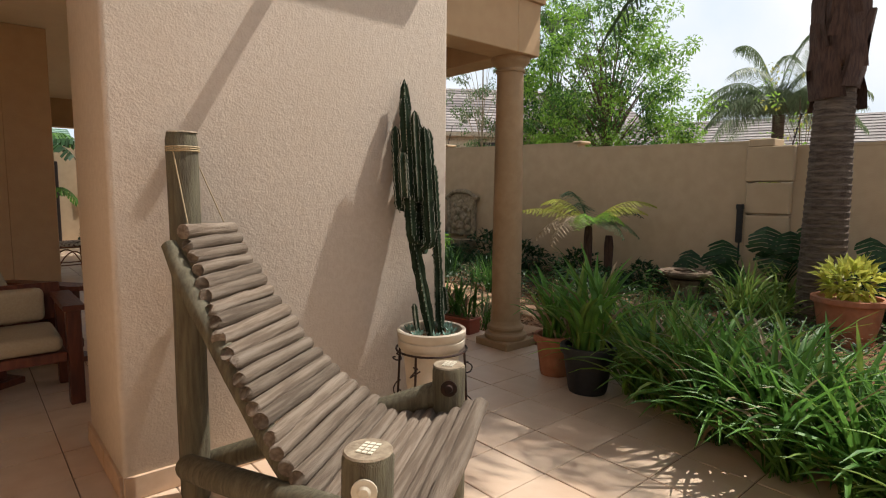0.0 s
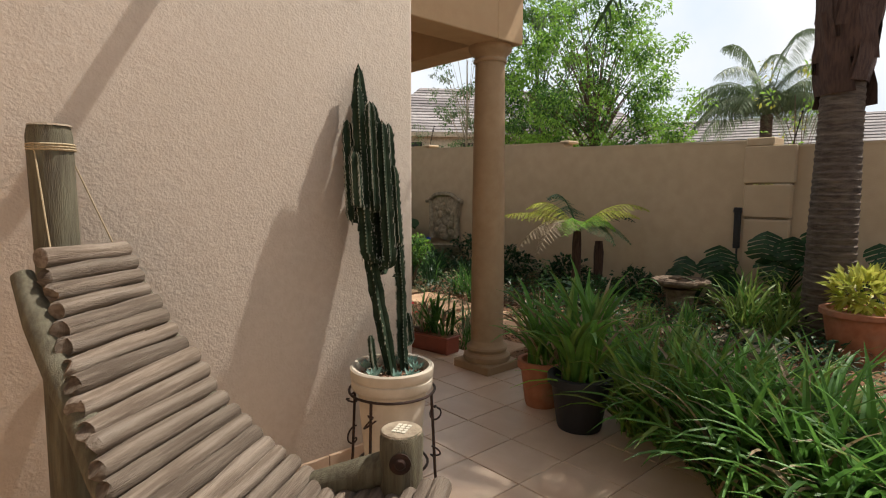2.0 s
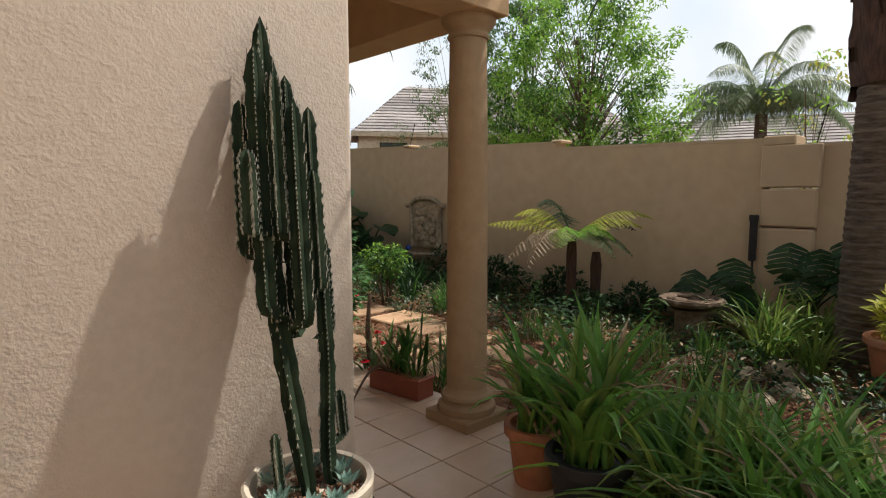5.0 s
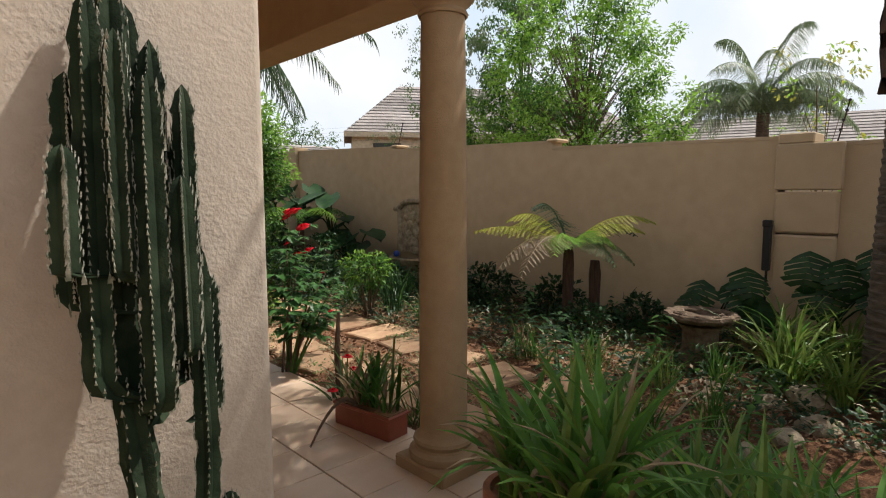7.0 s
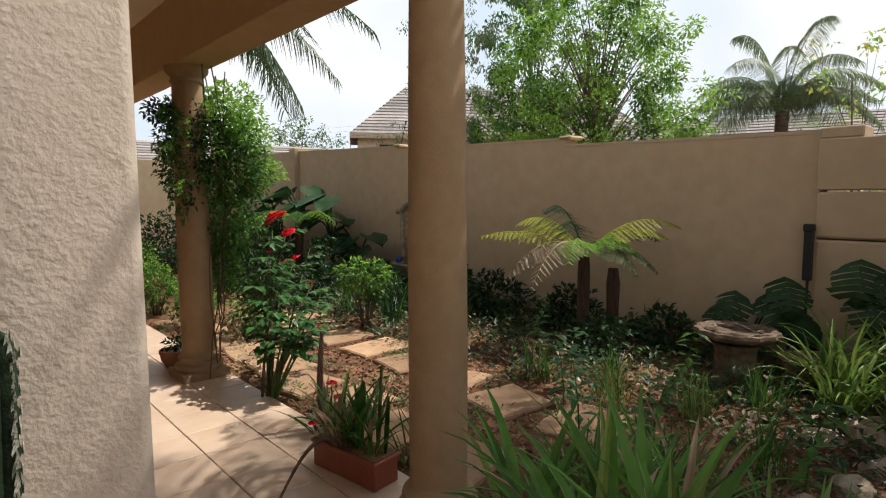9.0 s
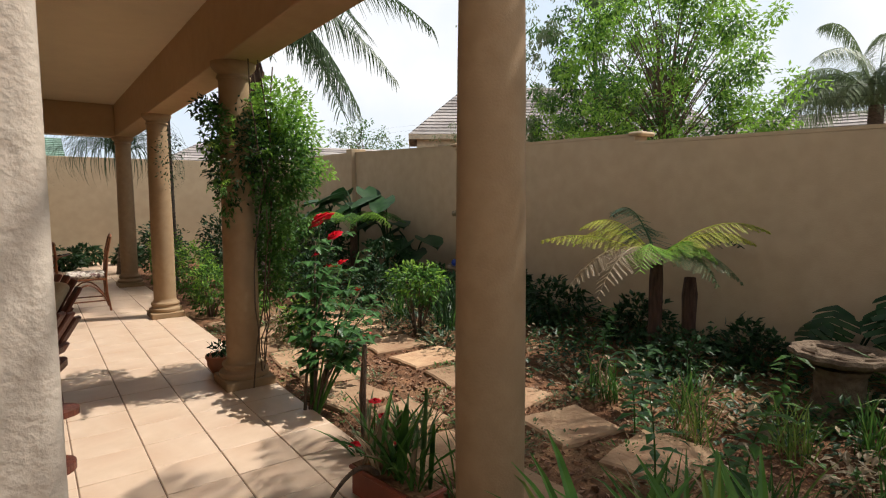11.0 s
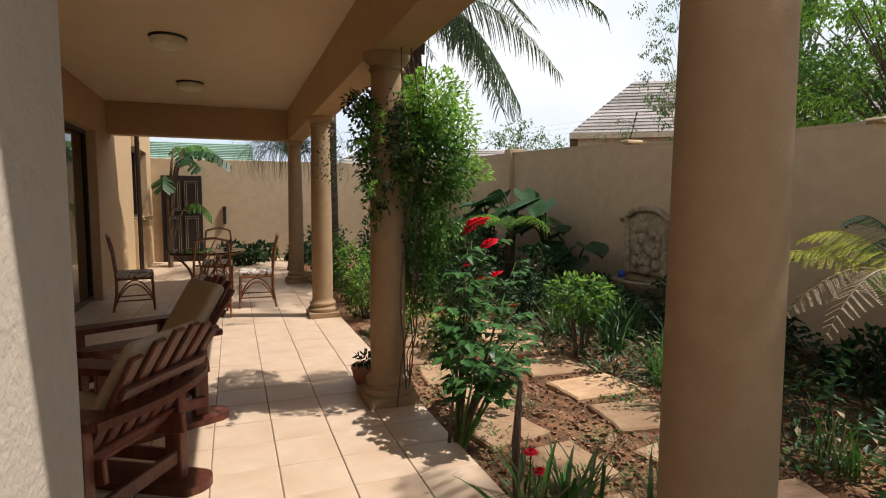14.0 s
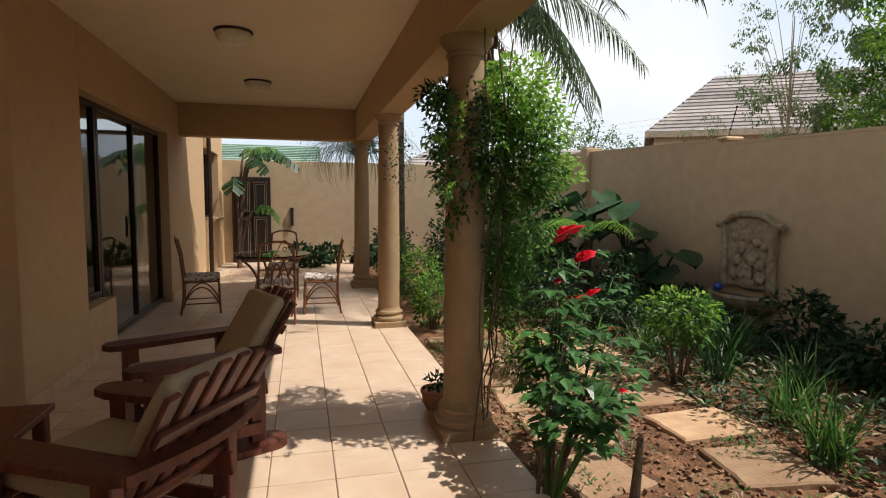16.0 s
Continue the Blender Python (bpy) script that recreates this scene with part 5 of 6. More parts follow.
F += [(0, q, q + n + 1, n + 1), (n, n + 1 + n, q + n + 1 + n, q + n)]
pl.add(V, F)
plaque = part("plaque", pl, STONE, fount, "relief plaque under a curved hood")
hood = [Vector((-0.075, -0.50 + 1.0 * i / 30, 1.37 + 0.14 * math.cos((-0.5 + i / 30) * math.pi) ** 2 - 0.02 * math.cos((-0.5 + i / 30) * 4 * math.pi))) for i in range(31)]
part("hood", G().tube(hood, 0.042, 10), STONE, fount, smooth=True)
for s in (-1, 1):
    part("pilaster", G().tube([(-0.07, s * 0.37, 0.62), (-0.075, s * 0.36, 0.95), (-0.07, s * 0.38, 1.3), (-0.07, s * 0.41, 1.36)], [0.06, 0.045, 0.04, 0.055], 10), STONE, fount, smooth=True)
rel = G()
for k, (a, z, r) in enumerate(((0.0, 1.24, 0.085), (-0.12, 1.16, 0.06), (0.10, 1.08, 0.08), (-0.06, 0.98, 0.11), (0.14, 0.92, 0.08), (-0.19, 0.90, 0.07), (0.02, 0.80, 0.12), (0.2, 0.76, 0.07), (-0.2, 0.74, 0.08), (0.22, 1.2, 0.05), (-0.24, 1.1, 0.05), (0.0, 0.68, 0.1))):
    bm = bmesh.new()
    bmesh.ops.create_icosphere(bm, subdivisions=3, radius=r)
    for v in bm.verts:
        v.co *= 1 + 0.28 * noise.noise(v.co * 14 + Vector((k * 3, 0, 0)))
    bm.verts.index_update()
    rel.add([Vector((-0.06 + v.co.x * 0.6, a + v.co.y, z + v.co.z)) for v in bm.verts], [[v.index for v in f.verts] for f in bm.faces])
    bm.free()
tagged(part("relief", rel, STONE, plaque, smooth=True), kind="stuff")
basin = G()
prof = [(0.0, 0.30), (0.30, 0.32), (0.44, 0.42), (0.50, 0.50), (0.52, 0.53), (0.50, 0.56), (0.45, 0.55), (0.42, 0.48), (0.0, 0.46)]
V, F = [], []
for r, z in prof:
    for i in range(21):
        a = math.pi / 2 + math.pi * i / 20
        V.append((r * math.cos(a) * 0.85 - 0.002, r * math.sin(a), z))
for j in range(len(prof) - 1):
    for i in range(20):
        a = j * 21 + i
        F.append((a, a + 1, a + 22, a + 21))
basin.add(V, F)
part("basin", basin, STONE, fount, "half round basin", smooth=True)
part("foot", G().box(-0.26, -0.002, -0.22, 0.22, 0.0, 0.32, 0.02), STONE, fount)
part("water", G().lathe([(0.0, 0.51), (0.41, 0.511)], 24, Matrix.Translation((-0.2, 0, 0)) @ Matrix.Diagonal((0.42, 1, 1, 1))), WATER, fount)
part("ornament", G().lathe([(0.0, 0.5), (0.04, 0.52), (0.055, 0.56), (0.04, 0.60), (0.0, 0.615)], 16, pose(-0.25, 0.25, 0.04)), BLUE, fount, "blue glazed ball", smooth=True)

for x, y, z, l in ((4.955, 0.37, 0.70, 0.49),):
    ob = thing("wall_tool_holder", pose(x, y, z), "black vertical plastic holder on the boundary wall", "holder")
    part("body", G().box(-0.03, 0.033, -0.035, 0.035, 0, l, 0.012, seg=2), BLACK, ob)
    part("cap", G().box(-0.038, 0.033, -0.042, 0.042, l - 0.06, l + 0.01, 0.01), BLACK, ob)
    part("conduit", G().tube([(0.02, 0, 0), (0.02, 0.0, -0.7)], 0.012, 8), BLACK, ob)

# ---- planter box, small pot, rose and creeper ----
box = thing("planter_box", pose(0.865, 1.345, 0, 0, 0, 8), "red plastic planter box with cactus and lilies", "planter")
tray = G().box(-0.085, 0.085, -0.24, 0.24, 0.0, 0.145, 0.008)
part("tray", tray, REDPLASTIC, box)
part("rim", G().box(-0.095, 0.095, -0.25, 0.25, 0.130, 0.15, 0.006), REDPLASTIC, box)
part("soil", G().box(-0.08, 0.08, -0.235, 0.235, 0.149, 0.156), SOIL, box)
rr = random.Random(8)
g, g2 = G(), G()
for k in range(46):
    blade(g if k % 4 else g2, (rr.uniform(-0.06, 0.06), rr.uniform(-0.2, 0.2), 0.15), rr.uniform(0, 6.28), rr.uniform(0.8, 1.5), rr.uniform(0.22, 0.42), 0.03, rr.uniform(0.2, 1.4), 6)
part("foliage", g, MIDLEAF, box, smooth=True)
part("dry_leaves", g2, DRYLEAF, box, "dry brown curled leaves", smooth=True)
for k, (dx, dy, h, w, a) in enumerate(((0.05, -0.13, 0.46, 0.085, 35), (0.03, -0.2, 0.30, 0.07, 60), (-0.02, -0.05, 0.36, 0.06, 10), (0.06, 0.02, 0.28, 0.06, 80))):
    g = G()
    n = 8
    V, F = [], []
    for s in (-1, 1):
        for i in range(n + 1):
            t = i / n
            ww = w / 2 * (0.5 + 0.6 * math.sin(math.pi * min(1, t * 0.9 + 0.1))) * (1 + 0.12 * ((i % 2) * 2 - 1)) * (0.4 if t > 0.97 else 1)
            for u in (-1, 0, 1):
                V.append((ww * u, s * (0.006 if u == 0 else 0.002), h * t))
    m = 3 * (n + 1)
    for s in (0, 1):
        for i in range(n):
            for j in (0, 1):
                a0 = s * m + i * 3 + j
                F.append((a0, a0 + 1, a0 + 4, a0 + 3))
    g.add(V, F)
    part("cactus_pad", g, MIDLEAF, box, "flat notched green cactus stem", smooth=True, m=pose(dx, dy, 0.15, 4, 5 * k - 6, a))
part("dry_stalk", G().tube(bez((-0.06, 0.06, 0.15), (-0.16, 0.10, 0.32), (-0.42, 0.06, 0.012), 10), [0.016 - 0.001 * i for i in range(11)], 7), BARK, box, "dry brown fallen stalk")
small = thing("small_succulent_pot", pose(0.78, 3.99, 0), "small red clay pot with dark succulents", "potted plant")
part("pot", G().lathe([(0.0, 0.0), (0.075, 0.0), (0.11, 0.06), (0.118, 0.12), (0.125, 0.122), (0.125, 0.145), (0.11, 0.147), (0.105, 0.125), (0.0, 0.125)], 28), TERRACOTTA, small, smooth=True)
g = G()
cloud(g, (0, 0, 0.19), (0.10, 0.10, 0.09), 120, 0.05, random.Random(4), 0, 0.5, 0.2)
part("foliage", g, DARKLEAF, small)


def rose_flower(m, r, parent, seed):
    rr = random.Random(seed)
    g = G()
    for ring, (n, k, el) in enumerate(((4, 0.35, 1.35), (5, 0.55, 1.1), (6, 0.78, 0.8), (7, 0.98, 0.42))):
        for i in range(n):
            a = 2 * math.pi * i / n + ring * 0.5
            out = Vector((math.cos(a), math.sin(a), 0))
            side = Vector((-math.sin(a), math.cos(a), 0))
            b = out * r * 0.12 * ring
            V = []
            for t, w in ((0, 0.25), (0.5, 0.62), (0.85, 0.6), (1.0, 0.35)):
                e = el - 0.5 * t * (ring > 1)
                p = b + (out * math.cos(e) + Vector((0, 0, 1)) * math.sin(e)) * r * k * t
                cup = out * -0.18 * r
                V += [p - side * r * w * k + cup * t, p + out * 0.04 * r, p + side * r * w * k + cup * t]
            g.add(V, [(3 * i2 + j, 3 * i2 + j + 1, 3 * i2 + j + 4, 3 * i2 + j + 3) for i2 in range(3) for j in (0, 1)])
    part("flower", g, PETAL, parent, "deep red open rose flower", smooth=True, m=m)


def rose_bush():
    rr = random.Random(12)
    o = Vector((1.03, 2.72, GZ))
    root = thing("rose_bush", pose(*o), "tall rose bush with glossy leaves and red flowers", "rose bush")
    tops = [(1.40, 3.35, 1.26), (1.505, 3.31, 1.14), (1.22, 3.05, 0.95), (1.43, 3.30, 0.87), (1.70, 3.28, 0.67), (1.15, 2.75, 0.8), (1.3, 2.5, 0.65), (1.55, 2.95, 0.75), (1.05, 2.5, 0.5), (1.25, 3.35, 0.7), (1.56, 3.28, 0.91), (1.5, 2.75, 0.62), (1.35, 2.6, 0.45), (1.6, 3.1, 0.35), (1.75, 3.35, 1.0), (1.3, 3.2, 1.12)]
    for k, t in enumerate(tops):
        t = Vector(t) - o
        pts = bez((rr.uniform(-0.05, 0.05), rr.uniform(-0.05, 0.05), 0), (t.x * 0.25 + rr.uniform(-0.08, 0.08), t.y * 0.25 + rr.uniform(-0.08, 0.08), t.z * 0.6), t, 14)
        st = part("stem", G().tube(pts, [0.013 - 0.0007 * i for i in range(15)], 7), BARK if k % 2 else MIDLEAF, root)
        g = G()
        for i in range(7 if t.z > 0.7 else 9, 15):
            p = pts[i]
            for s in range(1 + (i + k) % 2):
                a = rr.uniform(0, 6.28)
                out = Vector((math.cos(a), math.sin(a), rr.uniform(-0.2, 0.5))).normalized()
                l = rr.uniform(0.07, 0.13)
                q = p + out * l
                g.tube([p, q], 0.0018, 4, False)
                sd = out.cross(Vector((0, 0, 1))).normalized()
                z = rr.uniform(0.062, 0.105)
                leaf(g, q, out + Vector((0, 0, -0.3)), (0, 0, 1), z * 1.15, z * 0.84)
                for w in (-1, 1):
                    leaf(g, p + out * l * 0.8, sd * w + out * 0.4 - Vector((0, 0, 0.25)), (0, 0, 1), z, z * 0.78)
                    leaf(g, p + out * l * 0.45, sd * w + out * 0.4 - Vector((0, 0, 0.25)), (0, 0, 1), z * 0.8, z * 0.52)
        part("leaves", g, ROSELEAF, st)
    for k, (p, r) in enumerate((((1.40, 3.32, 1.275), 0.095), ((1.414, 3.102, 1.167), 0.052), ((1.343, 3.102, 0.912), 0.062), ((1.465, 3.102, 0.950), 0.046), ((1.597, 3.102, 0.724), 0.045), ((1.682, 3.102, 0.356), 0.03), ((1.258, 3.102, 1.026), 0.03))):
        rose_flower(pose(*(Vector(p) - o), rr.uniform(-30, 10), rr.uniform(-40, -10), 0), r, root, k)


rose_bush()
low = thing("red_flowering_plant", pose(1.07, 1.93, GZ), "low grey green plant with small red flowers", "plant")
part("dry_stalk", G().tube([(-0.02, 0.06, 0.0), (-0.03, 0.06, 0.4), (-0.01, 0.06, 0.70)], [0.016, 0.022, 0.012], 8), BARK, low, "dry brown upright stalk")
strap_plant("", None, "", 26, 0.40, 0.026, (GREYLEAF, MIDLEAF), 0.10, (0.9, 1.5), (0.2, 1.0), 700, root=low)
for k, (x, y, z) in enumerate(((0.0, -0.03, 0.39), (0.05, -0.03, 0.29), (-0.14, -0.05, 0.18), (0.12, -0.1, 0.14))):
    part("stem", G().tube([(x * 0.3, y * 0.3, 0), (x, y, z)], 0.004, 5), MIDLEAF, low)
    rose_flower(pose(x, y, z), 0.03, low, 30 + k)


def creeper():
    rr = random.Random(31)
    root = thing("climbing_creeper", pose(0.848, 3.60, 0), "dense green creeper climbing the column up to the beam", "climbing plant")
    vines = G()
    for k in range(8):
        a = rr.uniform(-1.0, 1.4)
        pts = [Vector((math.cos(a + 0.5 * math.sin(z * 2 + k)) * (0.15 + 0.05 * rr.random() + 0.05 * z), math.sin(a + 0.5 * math.sin(z * 2 + k)) * (0.15 + 0.05 * rr.random() + 0.04 * z), z)) for z in [2.45 * i / 16 for i in range(17)]]
        pts[0].z = GZ if pts[0].x > 0.19 else 0.0
        vines.tube(pts, 0.005, 6)
    part("vine", vines, BARK, root, "thin brown twining stems")
    # sun and shade put into clump greens: pale top and right, dark veranda side
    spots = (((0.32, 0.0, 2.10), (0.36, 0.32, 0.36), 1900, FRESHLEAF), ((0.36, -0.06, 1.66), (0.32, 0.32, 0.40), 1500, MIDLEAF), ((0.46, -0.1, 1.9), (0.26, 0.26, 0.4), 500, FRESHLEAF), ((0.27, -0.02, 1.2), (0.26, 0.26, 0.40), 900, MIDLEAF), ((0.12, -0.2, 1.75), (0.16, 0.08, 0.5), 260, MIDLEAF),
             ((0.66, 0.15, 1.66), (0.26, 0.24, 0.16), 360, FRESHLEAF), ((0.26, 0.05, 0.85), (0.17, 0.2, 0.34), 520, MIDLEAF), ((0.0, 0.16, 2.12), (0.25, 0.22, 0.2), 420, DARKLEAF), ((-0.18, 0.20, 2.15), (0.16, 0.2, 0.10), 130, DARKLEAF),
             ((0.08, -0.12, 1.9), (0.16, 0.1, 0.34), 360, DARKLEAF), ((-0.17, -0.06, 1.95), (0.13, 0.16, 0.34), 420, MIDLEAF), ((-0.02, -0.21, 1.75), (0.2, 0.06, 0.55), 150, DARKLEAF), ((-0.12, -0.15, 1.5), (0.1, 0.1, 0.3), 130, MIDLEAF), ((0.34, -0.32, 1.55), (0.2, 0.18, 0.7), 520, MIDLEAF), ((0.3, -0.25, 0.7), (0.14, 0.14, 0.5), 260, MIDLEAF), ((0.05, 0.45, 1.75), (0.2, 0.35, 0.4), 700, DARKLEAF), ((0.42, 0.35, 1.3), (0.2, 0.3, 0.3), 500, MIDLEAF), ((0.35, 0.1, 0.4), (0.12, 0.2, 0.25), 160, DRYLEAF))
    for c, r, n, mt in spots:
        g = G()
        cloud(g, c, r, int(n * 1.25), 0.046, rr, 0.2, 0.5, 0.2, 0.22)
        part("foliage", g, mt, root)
    # loose trailing sprays
    for k in range(34):
        a = rr.uniform(-2.4, 1.6)
        b = Vector((0.2 * math.cos(a), 0.2 * math.sin(a), rr.uniform(1.3, 2.3)))
        e = b + Vector((math.cos(a) * rr.uniform(0.15, 0.4), math.sin(a) * rr.uniform(0.15, 0.4), rr.uniform(-0.3, 0.15)))
        pts = bez(b, (b + e) / 2 + Vector((0, 0, 0.12)), e, 8)
        g = G().tube(pts, 0.002, 4, False)
        for p in pts[2:]:
            for i in range(5):
                leaf(g, p, (rr.uniform(-1, 1), rr.uniform(-1, 1), rr.uniform(-1, 0.6)), (0, 0, 1), 0.034, 0.017)
        part("spray", g, FRESHLEAF if k % 2 else MIDLEAF, root)
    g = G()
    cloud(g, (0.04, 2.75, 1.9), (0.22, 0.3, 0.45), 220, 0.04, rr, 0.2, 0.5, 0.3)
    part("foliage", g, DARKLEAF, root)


creeper()

# ---- palms ----


def palm_frond(g, base, head, rise, length, droop, leaflet, n, rr, width=0.022, hang=0.5):
    out = Vector((math.cos(head), math.sin(head), 0))
    b = Vector(base)
    pts = bez(b, b + out * length * 0.4 + Vector((0, 0, rise)), b + out * length + Vector((0, 0, rise - droop)), 16)
    g.tube(pts, [0.022 * (1 - i / 18) for i in range(17)], 5, False)
    m = len(pts) - 1
    for i in range(n):
        t = 0.14 + 0.86 * (i + 0.5) / n
        k = min(int(t * m), m - 1)
        p = pts[k].lerp(pts[k + 1], t * m - k)
        d = (pts[k + 1] - pts[k]).normalized()
        s = d.cross(Vector((0, 0, 1)))
        s = s.normalized() if s.length > 1e-3 else Vector((1, 0, 0))
        l = leaflet * math.sin(math.pi * min(0.94, 0.22 + 0.78 * t)) ** 0.6 * rr.uniform(0.85, 1.1)
        for q in (-1, 1):
            way = (s * q + d * rr.uniform(0.35, 0.7) + Vector((0, 0, rr.uniform(-0.2, 0.35)))).normalized()
            side = way.cross(Vector((0, 0, 1))).normalized()
            a = p
            V = []
            for j, w in ((0, 0.5), (0.35, 1.0), (0.7, 0.8), (1.0, 0.1)):
                c = p + way * l * j + Vector((0, 0, -hang * l * j * j))
                V += [c - side * width * w / 2, c + side * width * w / 2]
            g.add(V, [(0, 1, 3, 2), (2, 3, 5, 4), (4, 5, 7, 6)])


def palm(x, y, base_z, top, r, fronds, label, seed, boots=True, leaflet=0.5, n=60, mat=PALMLEAF, width=0.022, hang=0.5):
    rr = random.Random(seed)
    root = thing("palm_tree", pose(x, y, base_z), label, "palm tree", "palm trees")
    h = top - base_z
    prof = []
    z = 0.0
    k = 0
    while z < h:
        e = r * (1.12 - 0.25 * min(1, z / 2.5))
        prof += [(e * 0.97, z), (e * 1.02, z + 0.05), (e * 0.985, z + 0.058)]
        z += 0.07
    part("trunk", G().lathe(prof + [(r * 0.5, h), (0.0, h)], 28, wob=lambda a, z: 1 + 0.03 * noise.noise((a * 1.5, z * 2, seed))), PALMBARK, root, "grey ringed trunk")
    if boots:
        for k in range(18):
            a = k * 2.4
            b = Vector((math.cos(a), math.sin(a), 0))
            z0 = h - 2.05 + 0.10 * k
            g = G()
            V = []
            sd = Vector((-b.y, b.x, 0))
            for t, o, w in ((0, 0.86, 0.26), (0.25, 1.06, 0.24), (0.6, 1.13, 0.17), (1.0, 1.35, 0.07)):
                c = b * r * o + Vector((0, 0, z0 + t * 0.75))
                V += [c - sd * w - b * 0.09, c - sd * w * 0.5 + b * 0.01, c + sd * w * 0.5 + b * 0.01, c + sd * w - b * 0.09]
            F = [(4 * i + j, 4 * i + j + 1, 4 * i + j + 5, 4 * i + j + 4) for i in range(3) for j in range(3)]
            q = len(V)
            V += [v - b * 0.03 for v in V]
            F += [tuple(q + i for i in f[::-1]) for f in F[:]] + [(3 * 4 + j, q + 3 * 4 + j, q + 3 * 4 + j + 1, 3 * 4 + j + 1) for j in range(3)]
            part("leaf_base", g.add(V, F), BOOT, root, "dark brown fibrous leaf base", smooth=True)
    for head, rise, length, droop in fronds:
        g = G()
        palm_frond(g, (0, 0, h - 0.05), math.radians(head), rise, length, droop, leaflet, n, rr, width, hang)
        part("frond", g, mat, root)
    return root


# the palm in the bed: fronds fan out above the garden
rp = random.Random(17)
# out-of-view western fronds and fuller crown added to shade the patio and bed
palm(4.15, -0.80, GZ, 4.25, 0.205, ((150, 0.9, 2.5, 2.25), (135, 1.3, 2.6, 1.9)) + tuple((174 + 9 * k, 1.5 + 0.4 * rp.random(), 2.3 + 0.6 * rp.random(), 1.0 + 0.3 * rp.random()) for k in range(6)) + tuple((k * 13.3, 1.5 + 0.9 * rp.random(), 1.85 + 0.5 * rp.random(), 0.9 + 0.6 * rp.random()) for k in range(27)),
     "garden palm with ringed trunk and dark leaf bases", 3, True, 0.62, 64)
# palms past the veranda's far columns
palm(2.75, 9.2, GZ, 4.5, 0.17, ((-60, 0.9, 1.9, 2.5), (-35, 1.0, 1.9, 2.4), (-80, 1.3, 3.2, 2.1), (-55, 1.5, 3.4, 1.9), (-100, 1.2, 2.8, 2.2), (-20, 1.2, 2.6, 2.0), (-5, 0.9, 2.0, 2.3), (30, 1.2, 2.2, 1.4), (120, 1.2, 2.2, 1.4), (180, 1.0, 2.2, 1.6), (-135, 1.1, 2.2, 1.9), (75, 1.4, 2.0, 1.2)),
     "palm with long drooping fronds past the veranda", 4, True, 0.62, 70, hang=0.8)
palm(1.42, 9.55, GZ, 4.6, 0.13, ((-80, 1.0, 1.9, 1.5), (0, 1.0, 1.9, 1.5), (90, 1.0, 1.9, 1.4), (170, 1.0, 1.8, 1.4)), "slim ringed palm trunk beside the far column", 5, False, 0.5, 50)
palm(21.2, 5.5, GZ, 4.3, 0.24, tuple((a, 1.9 + 0.5 * math.sin(a), 2.8, 1.8 + 0.7 * math.cos(a * 2)) for a in range(0, 360, 15)) + ((100, 3.2, 1.6, 0.4), (250, 3.2, 1.6, 0.4), (10, 3.0, 1.8, 0.5)), "tall feathery palm beyond the boundary wall", 6, False, 0.72, 130, GREYLEAF, 0.022, 1.0)

# ponytail palm in the court
pony = thing("ponytail_palm", pose(1.0, 11.6, 0), "ponytail palm with long drooping thin leaves", "palm")
part("trunk", G().lathe([(0.16, 0), (0.12, 0.3), (0.06, 0.8), (0.05, 2.2), (0.0, 2.26)], 16), PALMBARK, pony, smooth=True)
g = G()
rr = random.Random(9)
for k in range(340):
    blade(g, (0, 0, 2.25), rr.uniform(0, 6.28), rr.uniform(0.6, 1.5), rr.uniform(1.2, 2.0), 0.014, rr.uniform(2.6, 3.2) + 0.6, 12, 0.2)
part("foliage", g, DARKLEAF, pony, smooth=True)

strel = thing("strelitzia_tree", pose(-1.45, 12.9, 0), "tall strelitzia with torn banana like leaves", "plant")
for k, (a, l, z) in enumerate(((-12, 0.95, 2.15), (20, 0.8, 2.3), (-50, 0.75, 2.0), (70, 0.6, 2.3), (-90, 0.6, 1.6), (5, 0.5, 1.05))):
    o = Vector((math.cos(math.radians(a)), math.sin(math.radians(a)), 0))
    pts = bez((0, 0, 0), (o.x * 0.05, o.y * 0.05, z * 0.9), (o.x * 0.35, o.y * 0.35, z + 0.25), 8)
    st = part("leaf_stalk", G().tube(pts, [0.05 - 0.004 * i for i in range(9)], 8), BARK, strel, smooth=True)
    g = G()
    b = pts[-1]
    rib = bez(b, b + o * l * 0.5 + Vector((0, 0, 0.22)), b + o * l + Vector((0, 0, -0.22)), 12)
    sd = Vector((-o.y, o.x, 0))
    for i in range(12):
        for q in (-1, 1):
            w = 0.24 * math.sin(math.pi * (0.1 + 0.85 * i / 12)) ** 0.6
            p0, p1 = rib[i], rib[i].lerp(rib[i + 1], 0.86)
            dn = Vector((0, 0, -0.10 - 0.12 * rr.random()))
            g.add([p0, p1, p1 + sd * q * w + dn, p0 + sd * q * w + dn], [(0, 1, 2, 3)])
    part("leaf", g, MIDLEAF if k % 2 else DARKLEAF, st)

gate = thing("courtyard_gate", pose(-1.64, 14.095, 0), "dark timber gate with pale gold trellis lines", "gate")
part("frame", G().box(-0.06, 0.80, -0.07, -0.004, 0.0, 2.0, 0.01), GATE, gate)
